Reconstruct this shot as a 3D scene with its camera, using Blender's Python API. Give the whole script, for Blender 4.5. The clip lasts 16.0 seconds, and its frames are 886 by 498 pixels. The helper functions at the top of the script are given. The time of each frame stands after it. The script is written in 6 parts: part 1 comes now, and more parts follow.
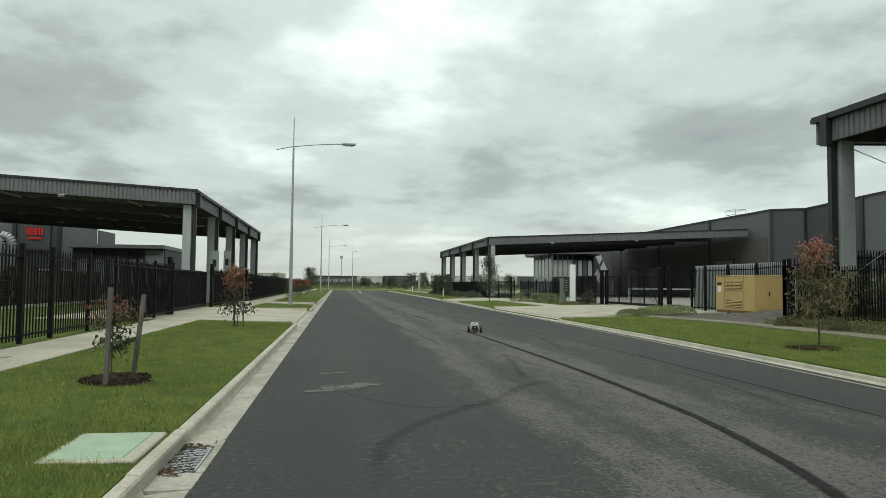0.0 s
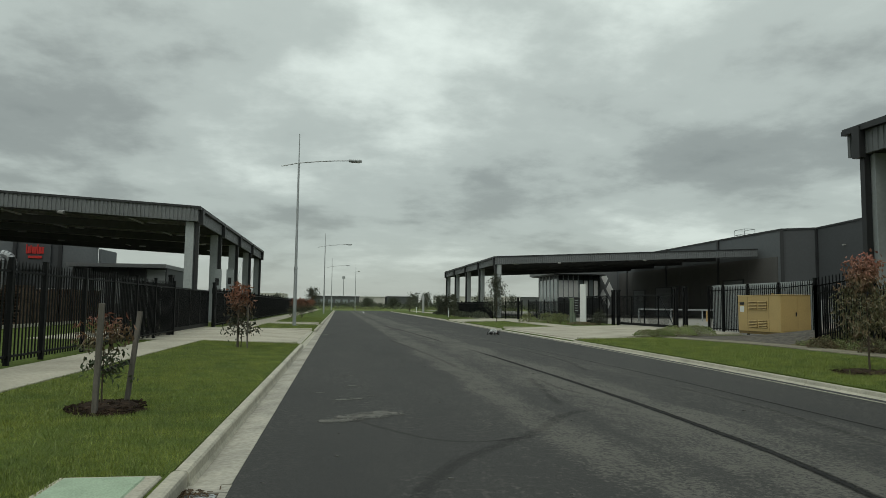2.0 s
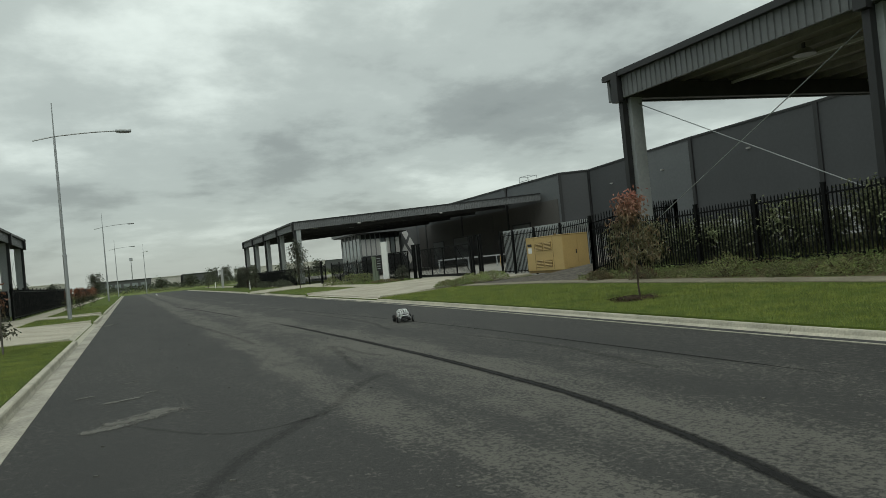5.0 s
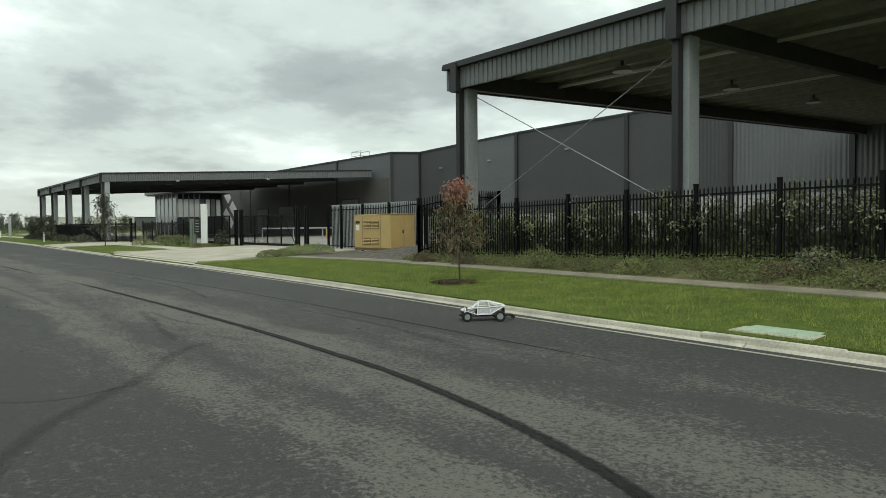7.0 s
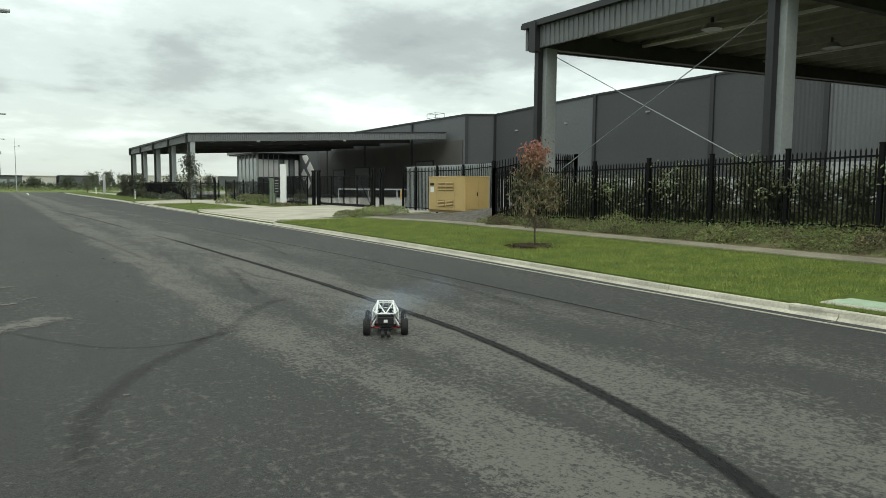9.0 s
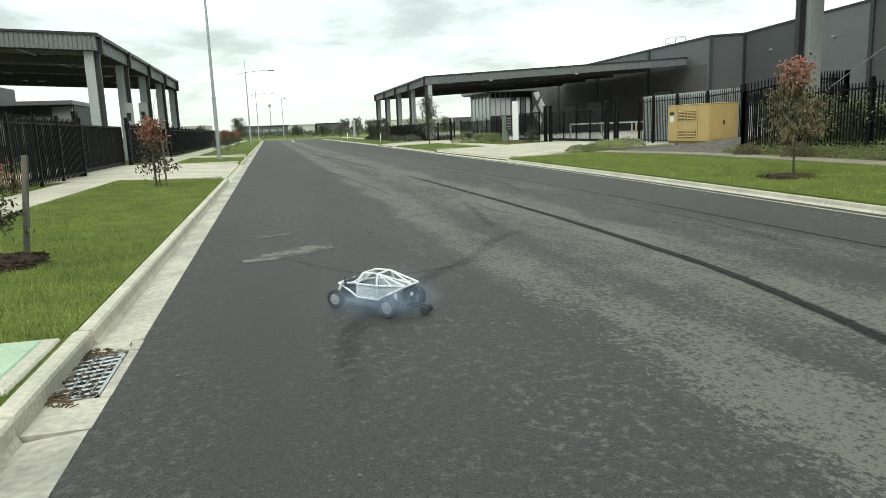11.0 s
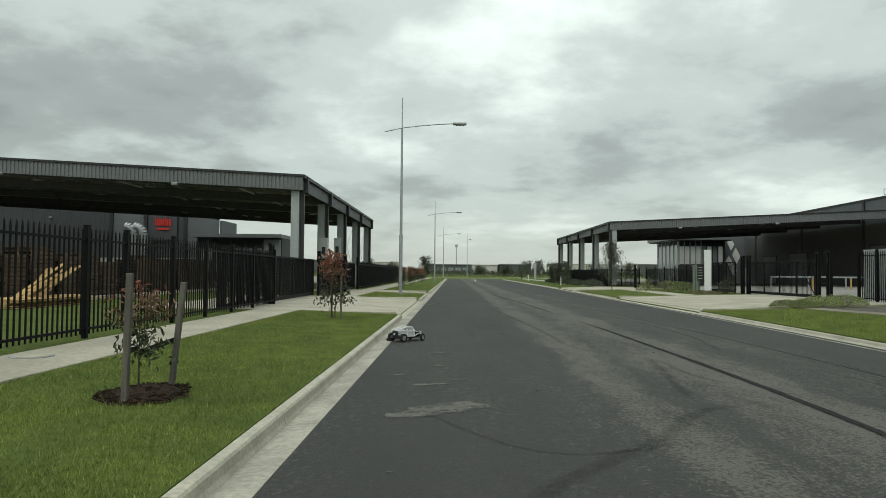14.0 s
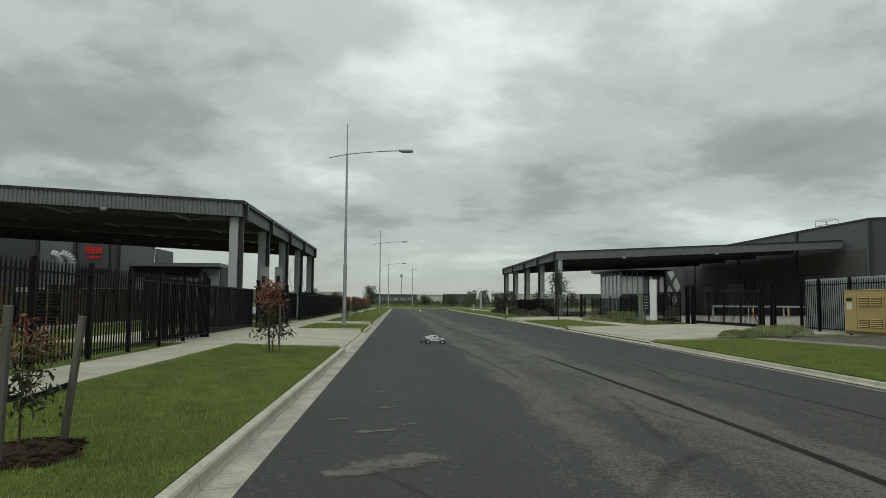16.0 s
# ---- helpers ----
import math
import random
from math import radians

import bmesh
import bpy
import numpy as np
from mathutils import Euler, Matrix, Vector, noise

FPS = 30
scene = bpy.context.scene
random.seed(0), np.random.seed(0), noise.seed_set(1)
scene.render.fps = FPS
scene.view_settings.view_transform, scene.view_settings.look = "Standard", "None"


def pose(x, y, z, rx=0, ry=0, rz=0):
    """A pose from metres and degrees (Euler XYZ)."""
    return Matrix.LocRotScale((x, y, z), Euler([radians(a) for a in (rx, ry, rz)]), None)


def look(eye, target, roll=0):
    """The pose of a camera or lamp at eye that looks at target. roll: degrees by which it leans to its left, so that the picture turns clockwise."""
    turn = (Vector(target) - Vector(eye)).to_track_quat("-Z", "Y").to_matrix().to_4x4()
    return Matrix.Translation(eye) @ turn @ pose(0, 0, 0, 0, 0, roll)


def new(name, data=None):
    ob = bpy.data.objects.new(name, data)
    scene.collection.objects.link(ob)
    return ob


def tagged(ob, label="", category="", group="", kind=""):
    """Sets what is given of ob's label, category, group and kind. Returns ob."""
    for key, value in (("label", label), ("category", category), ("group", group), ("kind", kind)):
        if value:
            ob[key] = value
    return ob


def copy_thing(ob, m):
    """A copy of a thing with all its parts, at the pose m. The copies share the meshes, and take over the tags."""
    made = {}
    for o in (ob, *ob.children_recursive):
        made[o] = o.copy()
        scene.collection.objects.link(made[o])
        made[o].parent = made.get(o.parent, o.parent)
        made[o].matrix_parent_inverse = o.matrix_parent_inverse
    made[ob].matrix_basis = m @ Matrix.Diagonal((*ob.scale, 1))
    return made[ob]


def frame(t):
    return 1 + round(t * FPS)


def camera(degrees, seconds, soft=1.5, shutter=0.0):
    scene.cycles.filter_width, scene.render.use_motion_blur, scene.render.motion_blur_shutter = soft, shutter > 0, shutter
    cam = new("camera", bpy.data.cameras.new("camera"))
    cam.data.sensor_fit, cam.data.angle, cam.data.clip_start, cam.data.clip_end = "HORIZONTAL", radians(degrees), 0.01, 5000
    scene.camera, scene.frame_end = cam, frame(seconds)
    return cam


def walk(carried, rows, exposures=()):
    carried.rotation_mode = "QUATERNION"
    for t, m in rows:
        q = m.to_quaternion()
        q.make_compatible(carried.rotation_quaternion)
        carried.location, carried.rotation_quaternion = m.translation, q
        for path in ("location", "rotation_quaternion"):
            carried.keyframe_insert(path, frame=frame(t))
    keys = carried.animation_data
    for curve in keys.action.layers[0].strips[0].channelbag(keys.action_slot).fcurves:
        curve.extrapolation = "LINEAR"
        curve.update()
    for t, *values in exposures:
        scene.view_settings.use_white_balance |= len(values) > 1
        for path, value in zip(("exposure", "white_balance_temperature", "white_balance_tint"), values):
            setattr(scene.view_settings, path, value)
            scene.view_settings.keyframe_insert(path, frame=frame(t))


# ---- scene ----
cam = camera(65.0, 16.0, 0.85)
PATH = [
    (0, (-0.054, 0.899, 1.41), (0.245, 2.874, 1.514), 0.6),
    (0.5, (-0.074, 1.129, 1.377), (0.192, 3.107, 1.499), -0.2),
    (1, (-0.074, 1.479, 1.383), (0.147, 3.461, 1.531), 0.7),
    (1.5, (-0.198, 1.713, 1.384), (0.098, 3.682, 1.577), -0.1),
    (2, (-0.255, 1.923, 1.356), (0.037, 3.894, 1.519), 0.7),
    (2.5, (-0.208, 2.077, 1.367), (0.053, 4.054, 1.515), 0.8),
    (3, (-0.194, 2.214, 1.359), (0.097, 4.19, 1.463), 0.6),
    (3.5, (-0.268, 2.417, 1.374), (0.103, 4.379, 1.481), -0.6),
    (4, (-0.271, 2.459, 1.376), (0.279, 4.382, 1.358), -2.8),
    (4.5, (-0.081, 2.476, 1.393), (0.527, 4.381, 1.371), -3.6),
    (5, (0.106, 2.36, 1.399), (0.933, 4.18, 1.427), -5.5),
    (5.2, (0.126, 2.318, 1.413), (1.108, 4.06, 1.45), -7.6),
    (7.3, (-0.036, 2.282, 1.46), (1.215, 3.84, 1.377), -0.2),
    (7.5, (-0.035, 2.311, 1.455), (1.184, 3.895, 1.37), -0.3),
    (8, (-0.035, 2.337, 1.442), (1.162, 3.936, 1.335), 0.6),
    (8.5, (-0.069, 2.324, 1.445), (1.129, 3.921, 1.326), 0.8),
    (9, (-0.047, 2.344, 1.439), (1.029, 4.021, 1.264), 0.4),
    (9.5, (-0.068, 2.372, 1.435), (0.946, 4.084, 1.234), -0.2),
    (9.7, (-0.093, 2.374, 1.412), (0.814, 4.143, 1.184), -1.3),
    (11.8, (-0.028, 2.579, 1.35), (0.353, 4.51, 0.992), -0.5),
    (12, (-0.003, 2.749, 1.342), (0.38, 4.693, 1.072), 0.2),
    (12.5, (0.01, 2.891, 1.367), (0.212, 4.877, 1.248), -0.2),
    (13, (0.175, 3.118, 1.359), (0.232, 5.117, 1.418), -1.4),
    (13.5, (0.244, 3.285, 1.35), (0.188, 5.283, 1.404), -0.6),
    (14, (0.18, 3.569, 1.37), (0.151, 5.568, 1.438), 0.5),
    (14.5, (0.179, 3.818, 1.346), (0.181, 5.817, 1.398), -0.3),
    (15, (0.259, 4.065, 1.384), (0.231, 6.063, 1.484), -0.2),
    (15.5, (0.21, 4.3, 1.378), (0.222, 6.295, 1.517), 0.0),
    (16, (0.128, 4.487, 1.379), (0.256, 6.477, 1.534), 0.4),
]

# ---- light ----
EXPOSURES = [(0, 0.12, 6720, 2), (0.5, 0.0, 6720, 2), (1, -0.13, 6720, 2), (1.5, -0.25, 6720, 2), (2, -0.36, 6720, 2), (3, -0.46, 6720, 2), (4, -0.48, 6720, 2), (5, -0.3, 6720, 2), (5.2, -0.22, 6720, 2), (7.3, 0.3, 6720, 2), (8.5, 0.43, 6720, 2), (9, 0.43, 6720, 2), (9.7, 0.5, 6720, 2), (11.8, 0.88, 6720, 2), (12.2, 0.82, 6720, 2), (12.5, 0.79, 6720, 2), (13, 0.45, 6720, 2), (13.5, 0.2, 6720, 2), (14, 0.02, 6720, 2), (15, -0.17, 6720, 2), (16, -0.29, 6720, 2)]
walk(cam, [(t, look(eye, target, roll)) for t, eye, target, roll in PATH], EXPOSURES)


def build_world():
    world = bpy.data.worlds.new("overcast_sky")
    scene.world = world
    world.use_nodes = True
    nt = world.node_tree
    nt.nodes.clear()
    N, L = nt.nodes.new, nt.links.new

    def math_node(op, a, b=None, c=None):
        n = N("ShaderNodeMath")
        n.operation = op
        for i, v in enumerate((a, b, c)):
            if v is None:
                continue
            if isinstance(v, (int, float)):
                n.inputs[i].default_value = v
            else:
                L(v, n.inputs[i])
        return n.outputs[0]

    co = N("ShaderNodeTexCoord")
    sep = N("ShaderNodeSeparateXYZ")
    L(co.outputs["Generated"], sep.inputs[0])
    up = math_node("ADD", math_node("MAXIMUM", sep.outputs[2], 0.0), 0.20)
    comb = N("ShaderNodeCombineXYZ")
    L(math_node("DIVIDE", sep.outputs[0], up), comb.inputs[0])
    L(math_node("DIVIDE", sep.outputs[1], up), comb.inputs[1])
    big = N("ShaderNodeTexNoise")
    big.inputs["Scale"].default_value = 0.75
    big.inputs["Detail"].default_value = 7
    big.inputs["Roughness"].default_value = 0.46
    big.inputs["Distortion"].default_value = 0.35
    shift = N("ShaderNodeMapping")
    shift.inputs["Location"].default_value = CLOUD_SHIFT
    L(comb.outputs[0], shift.inputs[0])
    L(shift.outputs[0], big.inputs["Vector"])
    fine = N("ShaderNodeTexNoise")
    fine.inputs["Scale"].default_value = 2.6
    fine.inputs["Detail"].default_value = 9
    fine.inputs["Roughness"].default_value = 0.6
    L(shift.outputs[0], fine.inputs["Vector"])
    both = math_node("ADD", math_node("MULTIPLY", big.outputs["Fac"], 0.74), math_node("MULTIPLY", fine.outputs["Fac"], 0.26))
    # the veiled sun thins the cloud ahead
    dot = N("ShaderNodeVectorMath")
    dot.operation = "DOT_PRODUCT"
    dot.inputs[1].default_value = (0.06, 0.94, 0.335)
    L(co.outputs["Generated"], dot.inputs[0])
    glow = math_node("POWER", math_node("MAXIMUM", dot.outputs["Value"], 0.0), 22.0)
    dot2 = N("ShaderNodeVectorMath")
    dot2.operation = "DOT_PRODUCT"
    dot2.inputs[1].default_value = (0.56, 0.75, 0.35)
    L(co.outputs["Generated"], dot2.inputs[0])
    glow2 = math_node("POWER", math_node("MAXIMUM", dot2.outputs["Value"], 0.0), 7.0)
    cover = math_node("ADD", both, math_node("ADD", math_node("MULTIPLY", glow, 0.030), math_node("MULTIPLY", glow2, 0.072)))
    ramp = N("ShaderNodeValToRGB")
    ramp.color_ramp.interpolation = "EASE"
    stops = [(0.33, (0.215, 0.235, 0.235, 1)), (0.44, (0.332, 0.36, 0.36, 1)), (0.53, (0.522, 0.57, 0.567, 1)), (0.66, (0.862, 0.93, 0.925, 1))]
    ramp.color_ramp.elements[0].position, ramp.color_ramp.elements[0].color = stops[0]
    ramp.color_ramp.elements[1].position, ramp.color_ramp.elements[1].color = stops[-1]
    for p, c in stops[1:-1]:
        ramp.color_ramp.elements.new(p).color = c
    L(cover, ramp.inputs[0])
    # overcast sky: brighter overhead, pale haze at the horizon
    haze = N("ShaderNodeMix")
    haze.data_type = "RGBA"
    haze.inputs["B"].default_value = (0.50, 0.535, 0.53, 1)
    L(math_node("POWER", math_node("SUBTRACT", 1.0, math_node("MAXIMUM", sep.outputs[2], 0.0)), 17.0), haze.inputs["Factor"])
    L(ramp.outputs[0], haze.inputs["A"])
    sky = N("ShaderNodeTexSky")
    sky.sky_type = "NISHITA"
    sky.sun_disc = False
    sky.sun_elevation, sky.sun_rotation = radians(48), radians(-160)
    thin = N("ShaderNodeMix")
    thin.data_type = "RGBA"
    thin.blend_type = "ADD"
    thin.inputs["Factor"].default_value = 0.012
    L(haze.outputs["Result"], thin.inputs["A"])
    L(sky.outputs[0], thin.inputs["B"])
    bg = N("ShaderNodeBackground")
    L(thin.outputs["Result"], bg.inputs[0])
    zen = math_node("ADD", 1.0, math_node("MULTIPLY", math_node("POWER", math_node("MAXIMUM", sep.outputs[2], 0.0), 2.0), 1.1))
    L(zen, bg.inputs[1])
    out = N("ShaderNodeOutputWorld")
    L(bg.outputs[0], out.inputs[0])


CLOUD_SHIFT = (0.0, 0.0, 0.0)
build_world()
sun_data = bpy.data.lights.new("sun", "SUN")
sun_data.energy, sun_data.angle, sun_data.color = 0.9, radians(40), (1.0, 0.97, 0.92)
sun = new("sun", sun_data)
sun.matrix_world = look((-18, -28, 60), (0, 10, 0))


# ---- materials ----
def material(name, base, rough=0.6, metal=0.0, vary=0.25, scale=3.0, bump=0.0, bump_scale=60.0, second=None, stretch=(1, 1, 1), spec=0.5, islands=0.0):
    """A surface with large stains and fine grain; second: the colour of the stains."""
    m = bpy.data.materials.new(name)
    m.use_nodes = True
    nt = m.node_tree
    N, L = nt.nodes.new, nt.links.new
    b = nt.nodes["Principled BSDF"]
    b.inputs["Roughness"].default_value, b.inputs["Metallic"].default_value = rough, metal
    b.inputs["Specular IOR Level"].default_value = spec
    co, mp = N("ShaderNodeTexCoord"), N("ShaderNodeMapping")
    mp.inputs["Scale"].default_value = stretch
    L(co.outputs["Object"], mp.inputs[0])
    n1, n2 = N("ShaderNodeTexNoise"), N("ShaderNodeTexNoise")
    n1.inputs["Scale"].default_value, n1.inputs["Detail"].default_value = scale, 5
    n2.inputs["Scale"].default_value, n2.inputs["Detail"].default_value = scale * 14, 4
    L(mp.outputs[0], n1.inputs["Vector"])
    L(mp.outputs[0], n2.inputs["Vector"])
    mix = N("ShaderNodeMix")
    mix.data_type = "RGBA"
    dark = second or tuple(c * (1 - vary) for c in base)
    mix.inputs["A"].default_value, mix.inputs["B"].default_value = (*dark, 1), (*base, 1)
    ramp = N("ShaderNodeMapRange")
    ramp.inputs["From Min"].default_value, ramp.inputs["From Max"].default_value = 0.35, 0.65
    L(n1.outputs["Fac"], ramp.inputs["Value"])
    L(ramp.outputs[0], mix.inputs["Factor"])
    grain = N("ShaderNodeMix")
    grain.data_type, grain.blend_type = "RGBA", "OVERLAY"
    grain.inputs["Factor"].default_value = min(1.0, vary * 1.6)
    L(mix.outputs["Result"], grain.inputs["A"])
    L(n2.outputs["Fac"], grain.inputs["B"])
    last = grain.outputs["Result"]
    if islands:
        hsv, geo, oi = N("ShaderNodeHueSaturation"), N("ShaderNodeNewGeometry"), N("ShaderNodeObjectInfo")
        add, rng = N("ShaderNodeMath"), N("ShaderNodeMapRange")
        L(geo.outputs["Random Per Island"], add.inputs[0])
        L(oi.outputs["Random"], add.inputs[1])
        rng.inputs["From Max"].default_value = 2.0
        rng.inputs["To Min"].default_value, rng.inputs["To Max"].default_value = 1 - islands, 1 + islands
        L(add.outputs[0], rng.inputs["Value"])
        L(rng.outputs[0], hsv.inputs["Value"])
        L(last, hsv.inputs["Color"])
        last = hsv.outputs[0]
    L(last, b.inputs["Base Color"])
    if bump:
        n3, bp = N("ShaderNodeTexNoise"), N("ShaderNodeBump")
        n3.inputs["Scale"].default_value, n3.inputs["Detail"].default_value = bump_scale, 3
        L(co.outputs["Object"], n3.inputs["Vector"])
        bp.inputs["Strength"].default_value, bp.inputs["Distance"].default_value = bump, 0.02
        L(n3.outputs["Fac"], bp.inputs["Height"])
        L(bp.outputs[0], b.inputs["Normal"])
    return m


def leaf_material(name, base, second, tips=None, tip_z=(1.0, 2.0), islands=0.55):
    m = material(name, base, 0.55, 0, 0.3, 2.5, second=second, islands=islands)
    nt = m.node_tree
    N, L = nt.nodes.new, nt.links.new
    b = nt.nodes["Principled BSDF"]
    src = b.inputs["Base Color"].links[0].from_socket
    if tips:
        co, sep, rng, mix = N("ShaderNodeTexCoord"), N("ShaderNodeSeparateXYZ"), N("ShaderNodeMapRange"), N("ShaderNodeMix")
        nz, ad = N("ShaderNodeTexNoise"), N("ShaderNodeMath")
        nz.inputs["Scale"].default_value = 5
        mix.data_type = "RGBA"
        L(co.outputs["Object"], sep.inputs[0])
        L(co.outputs["Object"], nz.inputs["Vector"])
        rng.inputs["From Min"].default_value, rng.inputs["From Max"].default_value = tip_z
        L(sep.outputs[2], rng.inputs["Value"])
        ad.operation = "MULTIPLY_ADD"
        L(nz.outputs["Fac"], ad.inputs[0])
        ad.inputs[1].default_value = 1.2
        L(rng.outputs[0], ad.inputs[2])
        sb = N("ShaderNodeMath")
        sb.operation = "SUBTRACT"
        sb.use_clamp = True
        L(ad.outputs[0], sb.inputs[0])
        sb.inputs[1].default_value = 0.6
        L(sb.outputs[0], mix.inputs["Factor"])
        L(src, mix.inputs["A"])
        mix.inputs["B"].default_value = (*tips, 1)
        L(mix.outputs["Result"], b.inputs["Base Color"])
    return m


def asphalt_material():
    m = bpy.data.materials.new("asphalt")
    m.use_nodes = True
    nt = m.node_tree
    N, L = nt.nodes.new, nt.links.new
    b = nt.nodes["Principled BSDF"]
    b.inputs["Roughness"].default_value = 0.84
    b.inputs["Specular IOR Level"].default_value = 0.32
    co = N("ShaderNodeTexCoord")

    def tex(scale, stretch=(1, 1, 1), detail=4, rough=0.55, shift=(0, 0, 0)):
        mp, n = N("ShaderNodeMapping"), N("ShaderNodeTexNoise")
        mp.inputs["Scale"].default_value, mp.inputs["Location"].default_value = stretch, shift
        n.inputs["Scale"].default_value, n.inputs["Detail"].default_value, n.inputs["Roughness"].default_value = scale, detail, rough
        L(co.outputs["Object"], mp.inputs[0])
        L(mp.outputs[0], n.inputs["Vector"])
        return n.outputs["Fac"]

    def band(v, a, z, lo=0.0, hi=1.0):
        r = N("ShaderNodeMapRange")
        r.inputs["From Min"].default_value, r.inputs["From Max"].default_value = a, z
        r.inputs["To Min"].default_value, r.inputs["To Max"].default_value = lo, hi
        L(v, r.inputs["Value"])
        return r.outputs[0]

    def op(kind, x, y):
        n = N("ShaderNodeMath")
        n.operation = kind
        for i, v in enumerate((x, y)):
            if isinstance(v, (int, float)):
                n.inputs[i].default_value = v
            else:
                L(v, n.inputs[i])
        return n.outputs[0]

    def blend(fac, x, y):
        n = N("ShaderNodeMix")
        n.data_type = "RGBA"
        L(fac, n.inputs["Factor"])
        for k, v in (("A", x), ("B", y)):
            if isinstance(v, tuple):
                n.inputs[k].default_value = (*v, 1)
            else:
                L(v, n.inputs[k])
        return n.outputs["Result"]

    sep = N("ShaderNodeSeparateXYZ")
    L(co.outputs["Object"], sep.inputs[0])
    # wear across the road: wheel paths of the older surfacing, smooth newer seal on the near lane and along the gutter
    across = N("ShaderNodeValToRGB")
    wear = [(-1.0, 0.20), (1.1, 0.26), (1.75, 0.36), (2.05, 0.82), (2.5, 0.80), (2.85, 0.50), (3.1, 0.68), (3.8, 0.82), (4.35, 0.80), (4.7, 0.46), (5.2, 0.44), (5.6, 0.58), (6.1, 0.36), (7.5, 0.20)]
    el = across.color_ramp.elements
    el[0].position, el[0].color = 0.0, (0.2, 0.2, 0.2, 1)
    el[1].position, el[1].color = 1.0, (0.2, 0.2, 0.2, 1)
    for x, v in wear[1:-1]:
        el.new((x + 1.0) / 8.5).color = (v, v, v, 1)
    L(band(op("ADD", sep.outputs[0], op("MULTIPLY", op("SUBTRACT", tex(0.5, (1, 0.5, 1), 3), 0.5), 0.9)), -1.0, 7.5), across.inputs[0])
    patch = op("SUBTRACT", tex(0.9, (1, 0.35, 1), 5, 0.6), 0.5)
    streak = op("SUBTRACT", tex(5.0, (1, 0.4, 1), 4, 0.6), 0.5)
    grit = op("SUBTRACT", tex(24.0, (1, 0.75, 1), 5, 0.80), 0.5)
    level = op("ADD", op("MULTIPLY", op("SUBTRACT", across.outputs[0], 0.70), 0.50), op("ADD", op("MULTIPLY", patch, 0.60), op("ADD", op("MULTIPLY", streak, 0.50), op("MULTIPLY", grit, 1.7))))
    worn = band(level, -0.015, 0.045)                                                         # exposed pale stone
    base = blend(band(tex(0.3, (1, 0.3, 1)), 0.35, 0.65), (0.028, 0.0282, 0.0275), (0.040, 0.0395, 0.038))
    base = blend(op("MULTIPLY", across.outputs[0], 0.6), base, (0.045, 0.044, 0.041))
    base = blend(op("MULTIPLY", worn, 0.9), base, (0.126, 0.120, 0.104))
    speck = band(tex(70, detail=4, rough=0.8), 0.53, 0.68)
    base = blend(op("MULTIPLY", speck, 0.42), base, (0.14, 0.138, 0.130))
    stone = band(tex(150, detail=2, shift=(1, 8, 0)), 0.56, 0.66)
    base = blend(op("MULTIPLY", stone, 0.40), base, (0.150, 0.143, 0.130))
    patchy = band(tex(0.8, (1, 0.3, 1), 4, 0.6, (7, 2, 0)), 0.38, 0.60)
    flakes = op("MULTIPLY", band(tex(15, (1, 0.8, 1), 6, 0.72, (5, 9, 0)), 0.52, 0.63), patchy)     # worn flakes of the seal
    base = blend(op("MULTIPLY", flakes, 0.75), base, (0.128, 0.122, 0.107))
    pits = band(tex(38, detail=2, shift=(3, 1, 0)), 0.30, 0.46, 1.0, 0.0)
    base = blend(op("MULTIPLY", pits, 0.65), base, (0.014, 0.014, 0.014))
    L(base, b.inputs["Base Color"])
    bp = N("ShaderNodeBump")
    bp.inputs["Strength"].default_value, bp.inputs["Distance"].default_value = 0.55, 0.012
    L(tex(75, detail=3), bp.inputs["Height"])
    L(bp.outputs[0], b.inputs["Normal"])
    return m


def ribbed(m, axis=0, pitch=0.19, depth=0.6):
    """Adds the fine relief of profiled sheet to a material, upright ribs along the given axis."""
    nt = m.node_tree
    N, L = nt.nodes.new, nt.links.new
    co, mp, w, bp = N("ShaderNodeTexCoord"), N("ShaderNodeMapping"), N("ShaderNodeTexWave"), N("ShaderNodeBump")
    L(co.outputs["Object"], mp.inputs[0])
    w.bands_direction = "XYZ"[axis]
    w.inputs["Scale"].default_value = 0.314 / pitch
    w.inputs["Distortion"].default_value = 0
    L(mp.outputs[0], w.inputs["Vector"])
    bp.inputs["Strength"].default_value, bp.inputs["Distance"].default_value = depth, 0.05
    L(w.outputs["Fac"], bp.inputs["Height"])
    L(bp.outputs[0], nt.nodes["Principled BSDF"].inputs["Normal"])
    return m


def worn_edge(m, most=1.0, grain=9.0, ragged=0.9):
    """Lets a stain break up where its cover thins out."""
    nt = m.node_tree
    N, L = nt.nodes.new, nt.links.new
    co, nz, at, ad, rng = N("ShaderNodeTexCoord"), N("ShaderNodeTexNoise"), N("ShaderNodeAttribute"), N("ShaderNodeMath"), N("ShaderNodeMapRange")
    at.attribute_name = "cover"
    nz.inputs["Scale"].default_value, nz.inputs["Detail"].default_value, nz.inputs["Roughness"].default_value = grain, 6, 0.75
    L(co.outputs["Object"], nz.inputs["Vector"])
    ad.operation = "MULTIPLY_ADD"
    L(nz.outputs["Fac"], ad.inputs[0])
    ad.inputs[1].default_value = ragged * 2
    L(at.outputs["Fac"], ad.inputs[2])
    rng.inputs["From Min"].default_value, rng.inputs["From Max"].default_value = ragged + 0.28, ragged + 0.85
    rng.inputs["To Max"].default_value = most
    L(ad.outputs[0], rng.inputs["Value"])
    L(rng.outputs[0], nt.nodes["Principled BSDF"].inputs["Alpha"])
    return m


